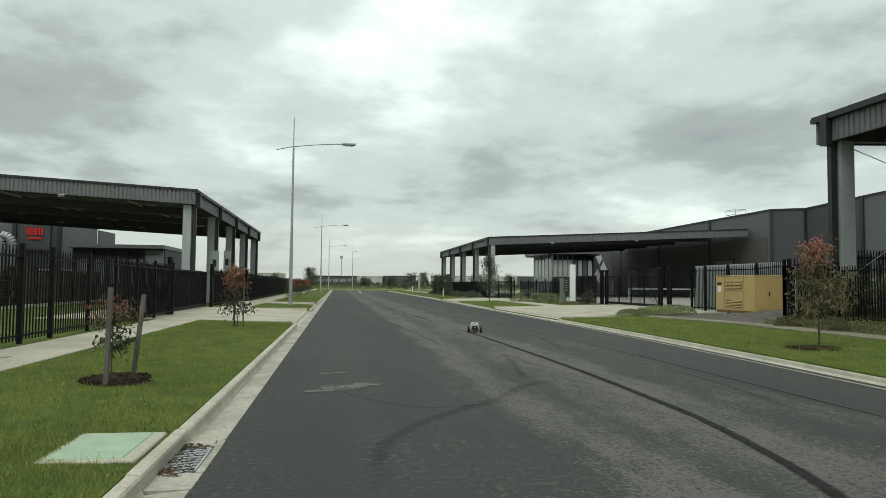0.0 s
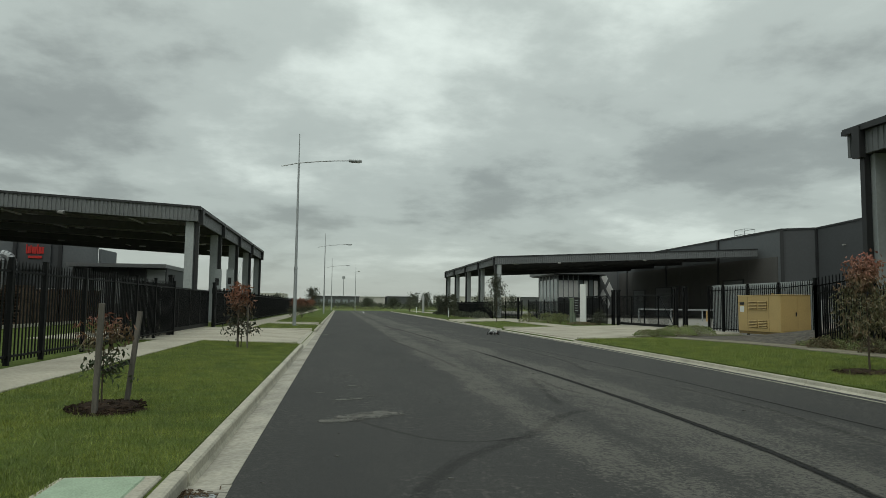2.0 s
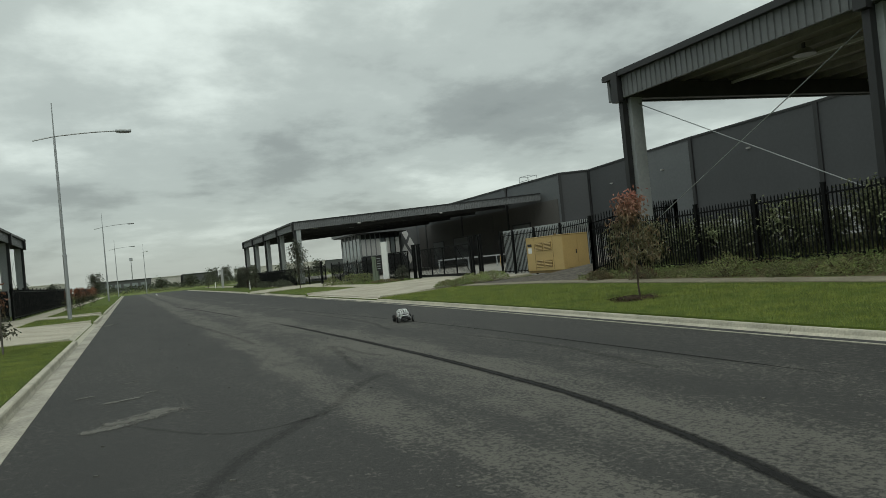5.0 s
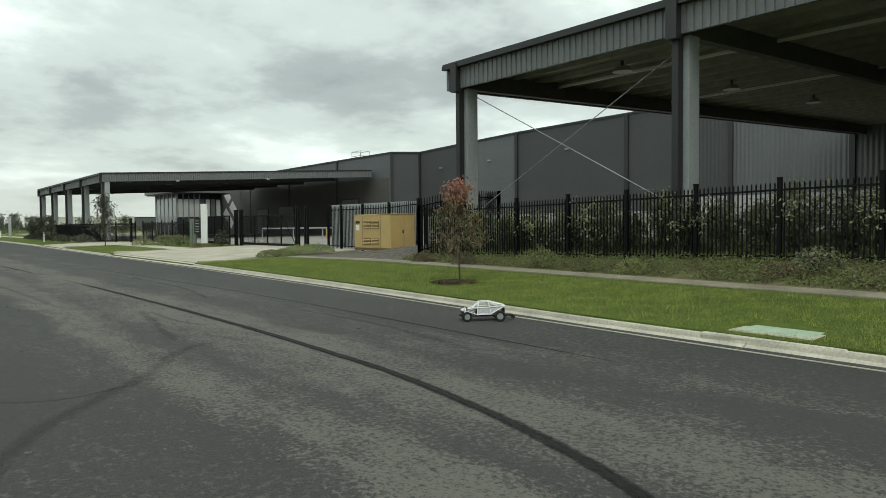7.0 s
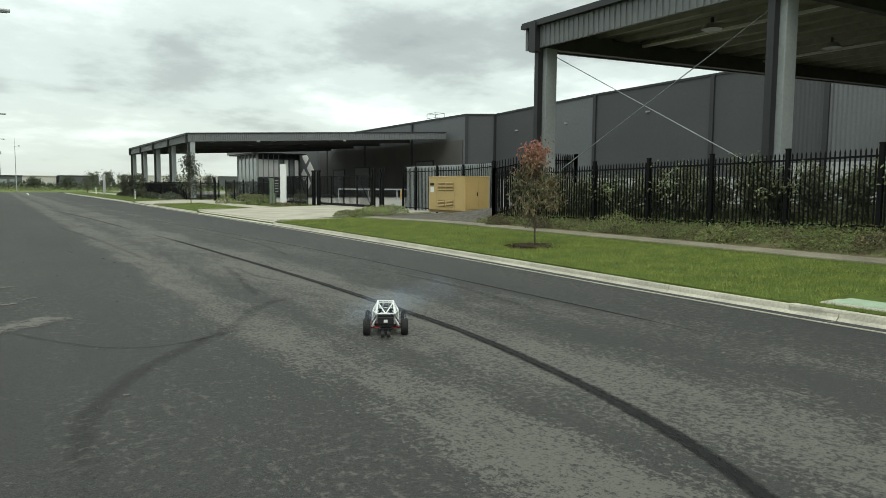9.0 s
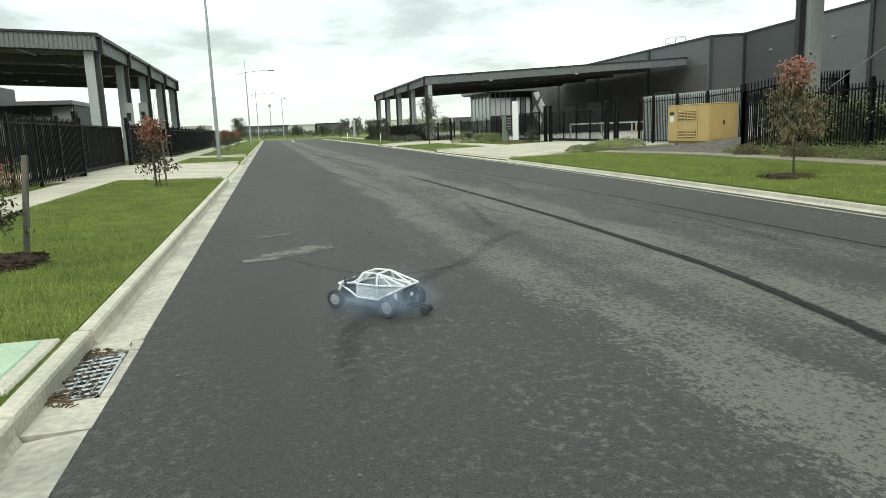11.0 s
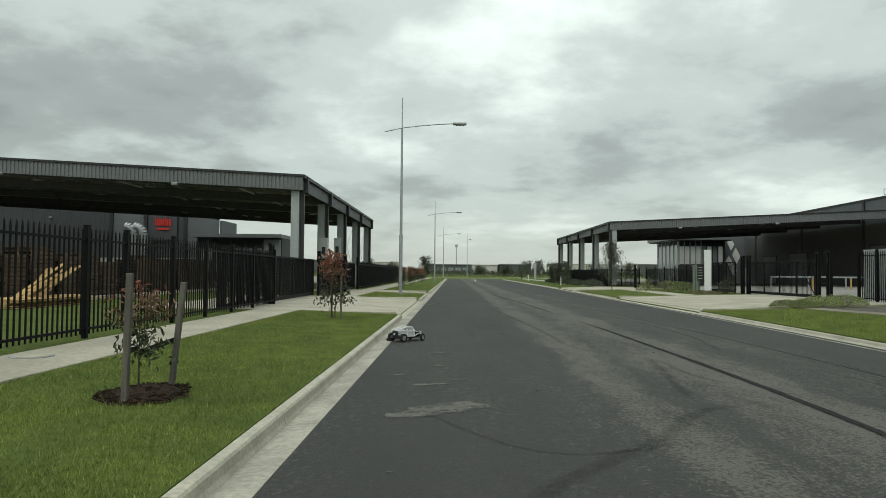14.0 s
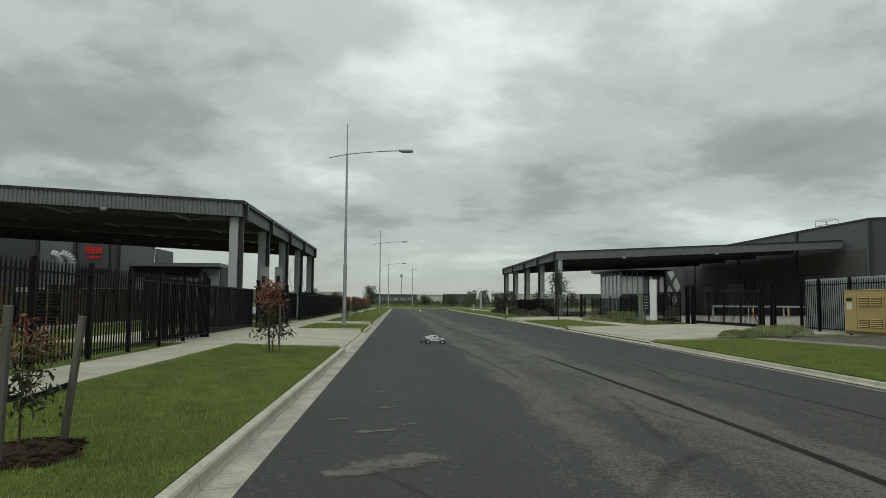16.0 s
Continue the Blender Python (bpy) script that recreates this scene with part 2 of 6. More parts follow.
ASPHALT = asphalt_material()
TAR = worn_edge(material("tar_seal", (0.020, 0.020, 0.020), 0.9, vary=0.4, scale=9, spec=0.2), 0.92, 11, 0.45)
SCUFF = worn_edge(material("rubber_scuff", (0.017, 0.017, 0.018), 0.86, vary=0.4, scale=9, spec=0.3), 0.20, 7, 0.9)
GRIT = material("pale_grit", (0.140, 0.135, 0.120), 0.9, vary=0.5, scale=9, bump=0.2, second=(0.058, 0.058, 0.056))
SPILL = worn_edge(material("dried_slurry", (0.155, 0.148, 0.130), 0.9, vary=0.3, scale=9, bump=0.2, second=(0.105, 0.102, 0.092)), 0.85, 6, 1.0)
YARD = material("yard_concrete", (0.27, 0.26, 0.235), 0.9, vary=0.2, scale=0.5, spec=0.2)
CONCRETE = material("pale_concrete", (0.45, 0.415, 0.335), 0.9, vary=0.22, scale=0.9, bump=0.12, islands=0.10, spec=0.3)
KERB = material("kerb_concrete", (0.50, 0.47, 0.385), 0.9, vary=0.25, scale=2.2, bump=0.15, islands=0.08, second=(0.38, 0.36, 0.295), spec=0.3)
GUTTER = material("dirty_gutter", (0.42, 0.395, 0.335), 0.9, vary=0.3, scale=1.3, second=(0.27, 0.255, 0.22), spec=0.3)
GUTTER_DARK = material("dark_gutter", (0.055, 0.055, 0.054), 0.9, vary=0.35, scale=2.0, spec=0.3)
GRASS = material("mown_grass", (0.098, 0.132, 0.030), 0.9, vary=0.35, scale=0.7, bump=0.8, bump_scale=45, second=(0.070, 0.094, 0.022), spec=0.1)
BLADES = leaf_material("grass_blades", (0.215, 0.248, 0.050), (0.112, 0.155, 0.034), islands=0.42)
FIELD = material("rough_field", (0.20, 0.22, 0.07), 0.95, vary=0.4, scale=0.05, second=(0.10, 0.15, 0.045), spec=0.1)
WEEDS = material("weedy_bark_bed", (0.125, 0.145, 0.058), 0.95, vary=0.6, scale=5.0, bump=1.0, bump_scale=30, second=(0.135, 0.10, 0.066), spec=0.1)
PATH_OLD = material("aged_path_concrete", (0.26, 0.235, 0.175), 0.9, vary=0.3, scale=1.2, bump=0.15, islands=0.10, spec=0.3)
GRAVEL = material("grey_gravel", (0.15, 0.135, 0.115), 0.95, vary=0.5, scale=6, bump=1.0, bump_scale=40, second=(0.085, 0.078, 0.07), spec=0.2)
MULCH = material("bark_mulch", (0.055, 0.036, 0.024), 0.95, vary=0.5, scale=9, bump=1.0, bump_scale=30, second=(0.026, 0.019, 0.014), islands=0.5, spec=0.1)
LID_GREEN = material("pale_green_pit_lid", (0.36, 0.465, 0.335), 0.75, vary=0.25, scale=5, second=(0.30, 0.385, 0.275), bump=0.5, bump_scale=45)
GALV = material("galvanised_steel", (0.42, 0.44, 0.45), 0.5, 0.55, vary=0.15, scale=2)
DEBRIS = material("dry_leaf_litter", (0.13, 0.085, 0.045), 0.95, vary=0.5, scale=10, islands=0.5)
STEEL_BLACK = material("black_powder_coat", (0.006, 0.0065, 0.007), 0.55, vary=0.2, scale=2, spec=0.14)
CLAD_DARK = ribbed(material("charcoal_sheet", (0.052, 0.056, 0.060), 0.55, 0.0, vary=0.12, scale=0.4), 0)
# charcoal sheet with side ribs, its colour lowered for shade under the canopy
CLAD_SHADED_Y = ribbed(material("charcoal_sheet_shaded", (0.036, 0.038, 0.041), 0.55, 0.0, vary=0.12, scale=0.4), 1)
CLAD_MID = ribbed(material("mid_grey_ribbed_sheet", (0.135, 0.143, 0.148), 0.55, 0.0, vary=0.1, scale=0.4), 0, 0.3, 1.0)
CLAD_LOW = ribbed(material("charcoal_ribbed_sheet", (0.062, 0.066, 0.071), 0.55, 0.0, vary=0.1, scale=0.4), 0, 0.3, 1.0)
PANEL_DARK = material("dark_precast_panel", (0.062, 0.066, 0.071), 0.7, vary=0.1, scale=0.3)
PANEL_MID = material("grey_precast_panel", (0.125, 0.135, 0.142), 0.75, vary=0.12, scale=0.3)
PANEL_PALE = material("pale_precast_panel", (0.42, 0.43, 0.43), 0.8, vary=0.12, scale=0.5)
# brownish grey that carries the far canopy's shade on the dock wall
DOCK_SHADE = material("taupe_dock_shade", (0.105, 0.100, 0.095), 0.7, vary=0.12, scale=0.4)
FASCIA = material("grey_fascia_sheet", (0.15, 0.158, 0.163), 0.5, 0.0, vary=0.12, scale=0.5)
GUTTER_TRIM = material("dark_trim", (0.024, 0.025, 0.027), 0.5, vary=0.15)
COLUMN = material("pale_grey_steel", (0.36, 0.385, 0.39), 0.6, vary=0.12, scale=0.7)
UNDER = material("galvanised_roof_deck", (0.42, 0.40, 0.37), 0.6, vary=0.2, scale=0.6, stretch=(1, 0.1, 1))
PURLIN = material("galvanised_purlin", (0.40, 0.39, 0.36), 0.55, 0.1, vary=0.2)
BEAM = material("dark_rafter", (0.085, 0.085, 0.087), 0.6, vary=0.2)
GEN_TAN = material("tan_enamel", (0.56, 0.40, 0.17), 0.45, vary=0.10, scale=1.5)
GEN_VENT = material("vent_brown", (0.20, 0.135, 0.045), 0.6, vary=0.2)
BLACK = material("black_plastic", (0.012, 0.012, 0.013), 0.5, vary=0.2)
WHITE = material("white_enamel", (0.80, 0.81, 0.80), 0.4, vary=0.05)
RED_SIGN = material("red_sign_paint", (0.55, 0.03, 0.025), 0.5, vary=0.1)
TIMBER = material("weathered_stake", (0.155, 0.14, 0.12), 0.85, vary=0.35, scale=5, stretch=(6, 6, 0.6), bump=0.3)
PALLET = material("pallet_timber", (0.105, 0.068, 0.044), 0.85, vary=0.4, scale=3, islands=0.4)
LUMBER = material("fresh_sawn_timber", (0.55, 0.36, 0.15), 0.8, vary=0.25, scale=3, islands=0.2)
BARK = material("young_bark", (0.085, 0.065, 0.048), 0.9, vary=0.35, scale=12, stretch=(3, 3, 0.7))
LEAF = leaf_material("glossy_leaf", (0.060, 0.085, 0.032), (0.035, 0.055, 0.022), (0.22, 0.070, 0.045), (0.60, 1.05))
LEAF_RED = leaf_material("reddish_leaf", (0.062, 0.078, 0.034), (0.038, 0.05, 0.024), (0.23, 0.085, 0.045), (0.75, 1.45))
LEAF_BRONZE = leaf_material("bronze_leaf", (0.165, 0.135, 0.07), (0.09, 0.09, 0.042), (0.34, 0.12, 0.09), (1.45, 2.4))
LEAF_HEDGE = leaf_material("hedge_leaf", (0.190, 0.222, 0.115), (0.125, 0.130, 0.072))
LEAF_DULL = leaf_material("dull_green_leaf", (0.075, 0.082, 0.050), (0.045, 0.055, 0.032))
LEAF_WEED = leaf_material("weed_leaf", (0.195, 0.262, 0.078), (0.180, 0.172, 0.078))
LEAF_FAR = leaf_material("distant_foliage", (0.058, 0.07, 0.038), (0.036, 0.046, 0.026))
RUBBER = material("tyre_rubber", (0.014, 0.014, 0.014), 0.8, vary=0.3, scale=12)
RIM = material("satin_rim", (0.45, 0.46, 0.47), 0.4, 0.6, vary=0.1)
BODY = material("white_shell", (0.78, 0.79, 0.78), 0.4, vary=0.05, scale=4)
MESH_PANEL = material("pale_side_mesh", (0.60, 0.62, 0.62), 0.5, vary=0.25, scale=40)
RED_ARM = material("red_anodised", (0.30, 0.035, 0.03), 0.35, 0.6, vary=0.15)
ALU = material("raw_aluminium", (0.5, 0.5, 0.5), 0.35, 0.8, vary=0.15)
CABINET_GREEN = material("green_cabinet_paint", (0.17, 0.21, 0.155), 0.6, vary=0.15)
FAR_WHITE = material("distant_white_cladding", (0.55, 0.53, 0.50), 0.8, vary=0.08, scale=0.05)
FAR_DARK = material("distant_dark_cladding", (0.10, 0.105, 0.11), 0.8, vary=0.15, scale=0.05)


def glass_material():
    m = bpy.data.materials.new("window_glass")
    m.use_nodes = True
    b = m.node_tree.nodes["Principled BSDF"]
    b.inputs["Base Color"].default_value = (0.22, 0.25, 0.26, 1)
    b.inputs["Roughness"].default_value = 0.05
    b.inputs["Specular IOR Level"].default_value = 0.8
    return m


GLASS = glass_material()


def glow_material():
    m = bpy.data.materials.new("lamp_lens")
    m.use_nodes = True
    b = m.node_tree.nodes["Principled BSDF"]
    b.inputs["Base Color"].default_value = (0.30, 0.30, 0.29, 1)
    b.inputs["Roughness"].default_value = 0.3
    return m


LENS = glow_material()


# ---- mesh helpers ----
def add_box(bm, x0, y0, z0, x1, y1, z1, m=None):
    vs = [bm.verts.new((x, y, z)) for x in (x0, x1) for y in (y0, y1) for z in (z0, z1)]
    if m is not None:
        for v in vs:
            v.co = m @ v.co
    for f in ((0, 1, 3, 2), (4, 6, 7, 5), (0, 4, 5, 1), (2, 3, 7, 6), (0, 2, 6, 4), (1, 5, 7, 3)):
        bm.faces.new([vs[i] for i in f])
    return vs


def add_tube(bm, a, b, r0, r1=None, n=6, caps=True):
    a, b = Vector(a), Vector(b)
    r1 = r0 if r1 is None else r1
    q = (b - a).to_track_quat("Z", "Y")
    rings = []
    for p, r in ((a, r0), (b, r1)):
        rings.append([bm.verts.new(p + q @ Vector((r * math.cos(2 * math.pi * i / n), r * math.sin(2 * math.pi * i / n), 0))) for i in range(n)])
    for i in range(n):
        j = (i + 1) % n
        bm.faces.new((rings[0][i], rings[0][j], rings[1][j], rings[1][i]))
    if caps:
        bm.faces.new(rings[0][::-1])
        bm.faces.new(rings[1])


def add_prism(bm, profile, y0, y1, slope=None):
    """profile: (x, z) points counter-clockwise seen from -y, pulled along y."""
    ends = [[bm.verts.new((x, y, z)) for x, z in profile] for y in (y0, y1)]
    n = len(profile)
    for i in range(n):
        j = (i + 1) % n
        bm.faces.new((ends[0][i], ends[0][j], ends[1][j], ends[1][i]))
    bm.faces.new(ends[0][::-1])
    bm.faces.new(ends[1])


def to_mesh(name, bm, mat, smooth=False):
    bmesh.ops.recalc_face_normals(bm, faces=bm.faces)
    me = bpy.data.meshes.new(name)
    bm.to_mesh(me)
    bm.free()
    me.materials.append(mat)
    if smooth:
        for p in me.polygons:
            p.use_smooth = True
    return me


def part(name, bm, mat, parent=None, label="", smooth=False):
    ob = new(name, bm if isinstance(bm, bpy.types.Mesh) else to_mesh(name, bm, mat, smooth))
    ob.parent = parent
    if label:
        ob["label"] = label
    return ob


def boxes(*bs):
    bm = bmesh.new()
    for b in bs:
        add_box(bm, *b)
    return bm


def bevelled(bm, w=0.01, seg=2):
    bmesh.ops.bevel(bm, geom=bm.edges[:], offset=w, segments=seg, affect="EDGES", profile=0.5)
    return bm


def thing(name, label, category, x=0.0, y=0.0, z=0.0, rz=0.0, group="", kind=""):
    ob = new(name)
    ob.empty_display_size = 0.2
    ob.matrix_world = pose(x, y, z, 0, 0, rz)
    return tagged(ob, label, category, group, kind)


def lerp_table(table, v):
    if v <= table[0][0]:
        return table[0][1]
    for (a, p), (b, q) in zip(table, table[1:]):
        if v <= b:
            return p + (q - p) * (v - a) / (b - a)
    return table[-1][1]


# ---- the ground and the road ----
KERB_L = -1.32          # back of the left gutter, foot of the kerb face
KERB_R_TABLE = [(-40, 7.1), (5, 7.72), (8.6, 7.82), (12, 8.05), (17, 8.33), (22, 8.52), (29, 8.75), (45, 9.0), (72, 9.7), (150, 10.6), (200, 11)]
ROAD_END = 163.0
NEAR_BED = [(0, 0.12), (3.3, 0.30), (4.5, 0.33), (5.9, 0.80), (9, 0.85)]
DRIVE_BED = [(0, 0.12), (3.3, 0.22), (8, 0.30), (14, 0.32)]


def kerb_r(y):
    return lerp_table(KERB_R_TABLE, y)


def right_z(x, y):
    """Height of the ground on the right-hand side of the road."""
    d = x - kerb_r(y) - 0.2
    k = min(1.0, max(0.0, (y - 21.0) / 7.0))
    k = k * k * (3 - 2 * k)
    return lerp_table(NEAR_BED, d) * (1 - k) + lerp_table(DRIVE_BED, d) * k


def left_z(x):
    return lerp_table([(-30, 0.24), (-6.0, 0.22), (-4.4, 0.20), (-1.5, 0.112)], x)


DRIVES_L, DRIVES_R = ((24.45, 36.3), (44.68, 48.3)), ((28.12, 41.1), (55.7, 65.9))


def in_drive(y, spans):
    return any(a <= y <= b for a, b in spans)


def build_ground():
    cuts = [v + e for a, b in DRIVES_L + DRIVES_R for v, e in ((a, -0.06), (a, 0.0), (b, 0.0), (b, 0.06))]
    ys = [-3000, -500, -120, -40, -20] + [float(v) for v in range(-12, 60, 1)] + [62 + 4 * i for i in range(26)] + [165, 172, 190, 230, 300, 450, 800, 1500, 3500]
    ys = sorted(ys + cuts)
    lefts = [-3500, -1200, -400, -150, -70, -40, -25, -14, -10, -8, -6.9, -6.0, -5.6, -5.0, -4.4, -3.6, -2.8, -2.1, -1.445]
    rights = [0.115, 0.7, 1.4, 2.1, 2.8, 3.3, 3.9, 4.5, 4.9, 5.4, 5.9, 6.5, 7.4, 8.5, 10, 14, 22, 40, 90, 250, 700, 1500, 3500]
    verts, cols = [], len(lefts) + 2 + len(rights)
    for y in ys:
        end = y > 160
        for x in lefts:
            z = left_z(x) if not end else 0.05
            if in_drive(y, DRIVES_L) and -10 < x:
                z = lerp_table([(-9.9, 0.2), (-4.4, 0.17), (-1.4, 0.04)], x)
            elif -6.0 < x < -1.6 and not end:
                z += 0.012 * noise.noise((x * 1.3, y * 0.8, 0))
            verts.append((x, y, z))
        verts.append((-1.43, y, 0.03 if y > 168 else -0.12))
        verts.append((kerb_r(y) + 0.10, y, 0.03 if y > 168 else -0.12))
        for d in rights:
            x = kerb_r(y) + d
            z = right_z(x, y) if not end else 0.05
            if in_drive(y, DRIVES_R) and d < 9:
                z -= 0.06
            elif y < 27 and 4.6 < d < 9:
                z += 0.05 * noise.noise((x * 0.9, y * 0.7, 3))
            verts.append((x, y, z))
    faces, mats = [], []
    for j in range(len(ys) - 1):
        for i in range(cols - 1):
            a = j * cols + i
            faces.append((a, a + 1, a + cols + 1, a + cols))
            y = (ys[j] + ys[j + 1]) / 2
            x = (verts[a][0] + verts[a + 1][0]) / 2
            d = x - kerb_r(y)
            k = 0
            if y > 165 or y < -60 or abs(x) > 150:
                k = 1
            elif x < -14 and y > 24:
                k = 4
            elif d > 4.6 and y < 20.6:
                k = 2
            elif d > 4.6 and y < 30:
                k = 3 if d < 10 else 4
            elif d > 8.2:
                k = 4
            mats.append(k)
    me = bpy.data.meshes.new("ground")
    me.from_pydata(verts, [], faces)
    for m in (GRASS, FIELD, WEEDS, GRAVEL, YARD):
        me.materials.append(m)
    me.polygons.foreach_set("material_index", mats)
    tagged(new("ground", me), "mown green verges, weedy beds and open field", "ground", kind="structure")


def strip(points, width, z, wobble=0.0, seed=0):
    """A flat ribbon along (x, y) points, with an uneven edge."""
    rnd = random.Random(seed)
    bm = bmesh.new()
    rows = []
    fine = []
    for (x0, y0), (x1, y1) in zip(points, points[1:]):
        n = max(1, int(math.hypot(x1 - x0, y1 - y0) / 0.35)) if wobble else 1
        fine += [(x0 + (x1 - x0) * i / n, y0 + (y1 - y0) * i / n) for i in range(n)]
    fine.append(points[-1])
    for i, (x, y) in enumerate(fine):
        x0, y0 = fine[max(0, i - 1)]
        x1, y1 = fine[min(len(fine) - 1, i + 1)]
        d = math.hypot(x1 - x0, y1 - y0) or 1
        nx, ny = -(y1 - y0) / d, (x1 - x0) / d
        taper = width(i / (len(fine) - 1)) if callable(width) else width
        a, b = taper / 2 * (1 + wobble * rnd.uniform(-1, 1)), taper / 2 * (1 + wobble * rnd.uniform(-1, 1))
        rows.append((bm.verts.new((x + nx * a, y + ny * a, z)), bm.verts.new((x - nx * b, y - ny * b, z))))
    for (a, b), (c, d) in zip(rows, rows[1:]):
        bm.faces.new((a, b, d, c))
    return bm


def curve_points(pts, n=8):
    """Catmull-Rom through a few (x, y) points."""
    p = [pts[0]] + list(pts) + [pts[-1]]
    out = []
    for i in range(1, len(p) - 2):
        for k in range(n):
            t = k / n
            out.append(tuple(0.5 * (2 * p[i][c] + (p[i + 1][c] - p[i - 1][c]) * t + (2 * p[i - 1][c] - 5 * p[i][c] + 4 * p[i + 1][c] - p[i + 2][c]) * t * t
                                    + (3 * p[i][c] - p[i - 1][c] - 3 * p[i + 1][c] + p[i + 2][c]) * t ** 3) for c in (0, 1)))
    out.append(pts[-1])
    return out


def soft_strip(name, points, width, z, mat, parent, seed, label=""):
    """A stain along (x, y) points: full in its middle, thinning out to an uneven edge."""
    rnd = random.Random(seed)
    fine = curve_points(points, 14)
    verts, cover, faces = [], [], []
    across = (-1.0, -0.55, 0.0, 0.55, 1.0)
    for i, (x, y) in enumerate(fine):
        x0, y0 = fine[max(0, i - 1)]
        x1, y1 = fine[min(len(fine) - 1, i + 1)]
        d = math.hypot(x1 - x0, y1 - y0) or 1
        nx, ny = -(y1 - y0) / d, (x1 - x0) / d
        k = i / (len(fine) - 1)
        w = width * (0.9 + 0.2 * rnd.random())
        ends = min(1.0, 7 * k, 7 * (1 - k))
        for a in across:
            verts.append((x + nx * a * w, y + ny * a * w, z))
            cover.append(ends * (1 - abs(a)) ** 0.6)
    n = len(across)
    for i in range(len(fine) - 1):
        for a in range(n - 1):
            b = i * n + a
            faces.append((b, b + 1, b + n + 1, b + n))
    me = bpy.data.meshes.new(name)
    me.from_pydata(verts, [], faces)
    at = me.attributes.new("cover", "FLOAT", "POINT")
    at.data.foreach_set("value", cover)
    me.materials.append(mat)
    return part(name, me, None, parent, label)


def build_road():
    bm = bmesh.new()
    ys = [-60, -40, -20] + [2.0 * i for i in range(-5, 40)] + [84, 96, 108, 120, 132, 144, 154, ROAD_END]
    rows = []
    for y in ys:
        a, b = KERB_L + 0.30, kerb_r(y) - 0.25
        if y > 150:
            b += (y - 150) * 0.9
        rows.append([bm.verts.new((a + (b - a) * k / 6, y, 0.05 * (1 - (abs(k - 3) / 3) ** 2) * 0.0)) for k in range(7)])
    for r, s in zip(rows, rows[1:]):
        for k in range(6):
            bm.faces.new((r[k], r[k + 1], s[k + 1], s[k]))
    road = part("road", bm, ASPHALT)
    tagged(road, "dark worn asphalt road with pale scuffed patches", "road", kind="structure")
    joint = [(1.9, 2.3), (2.4, 3.2), (2.95, 4.2), (3.3, 5.1), (3.58, 6.25), (3.83, 7.9), (3.92, 9.5), (3.98, 11.3), (4.0, 13.5), (3.98, 16.3), (3.88, 22), (3.68, 27)]
    soft_strip("tar_joint", joint, 0.092, 0.0055, TAR, road, 1, "dark tar-sealed joint")
    soft_strip("tar_joint", [(3.69, 26.8), (3.5, 32), (3.25, 38), (2.9, 44), (2.4, 52)], 0.055, 0.005, TAR, road, 2)
    soft_strip("tar_joint", [(5.9, 6), (6.0, 10), (6.1, 16), (5.9, 24), (5.3, 36)], 0.028, 0.0045, TAR, road, 3)
    stains = (([(-0.28, 10.42), (0.0, 10.54), (0.26, 10.72), (0.56, 10.96)], 0.32), ([(-0.48, 10.2), (-0.25, 10.28), (0.0, 10.42)], 0.20), ([(-0.34, 12.02), (-0.1, 12.1), (0.16, 12.18)], 0.12),
              ([(-0.12, 13.75), (0.02, 13.83), (0.14, 13.9)], 0.10), ([(-0.66, 12.8), (-0.54, 12.9), (-0.42, 12.95)], 0.08),
              ([(0.16, 12.44), (0.26, 12.52), (0.38, 12.58)], 0.07), ([(-0.95, 33.0), (-0.8, 33.8), (-0.55, 34.6)], 0.40), ([(-0.26, 15.3), (-0.1, 15.42), (0.06, 15.5)], 0.08))
    for i, (pts, w) in enumerate(stains):
        soft_strip("slurry_stain", pts, w, 0.007 + 0.0002 * i, SPILL, road, 10 + i, "pale dried slurry stain")
    marks = (([(2.80, 11.2), (3.02, 12.6), (3.22, 13.9), (3.40, 15.2)], 0.10), ([(3.65, 12.4), (3.45, 13.4), (3.5, 14.8)], 0.08), ([(0.20, 5.4), (0.34, 6.9), (0.66, 7.75), (1.08, 8.4), (1.9, 9.4), (2.66, 10.6), (3.4, 11.1)], 0.13),
             ([(-0.12, 10.45), (0.23, 9.8), (0.70, 9.1), (1.2, 8.9), (1.9, 9.2)], 0.05), ([(5.0, 16), (5.5, 20), (5.4, 27)], 0.10), ([(5.2, 8.0), (5.6, 11), (5.5, 14)], 0.09), ([(2.4, 16.5), (2.2, 22), (1.7, 30)], 0.10))
    for i, (pts, w) in enumerate(marks):
        soft_strip("tyre_mark", pts, w, 0.0014 + 0.0003 * i, SCUFF, road, 30 + i, "dark curved tyre mark")
    part("lane_line", strip([(3.9, 118), (4.3, 132), (4.5, 146)], 0.12, 0.006), WHITE, road, "white painted lane line")
    rnd = random.Random(5)
    bm = bmesh.new()
    for _ in range(60):
        x, y = rnd.uniform(-0.9, 6.5), rnd.uniform(4, 20)
        r = rnd.uniform(0.008, 0.022)
        add_box(bm, -r, -r * 0.6, 0, r, r * 0.6, r * 0.5, pose(x, y, 0, 0, 0, rnd.uniform(0, 180)))
    part("loose_grit", bm, GRIT, road)["kind"] = "stuff"


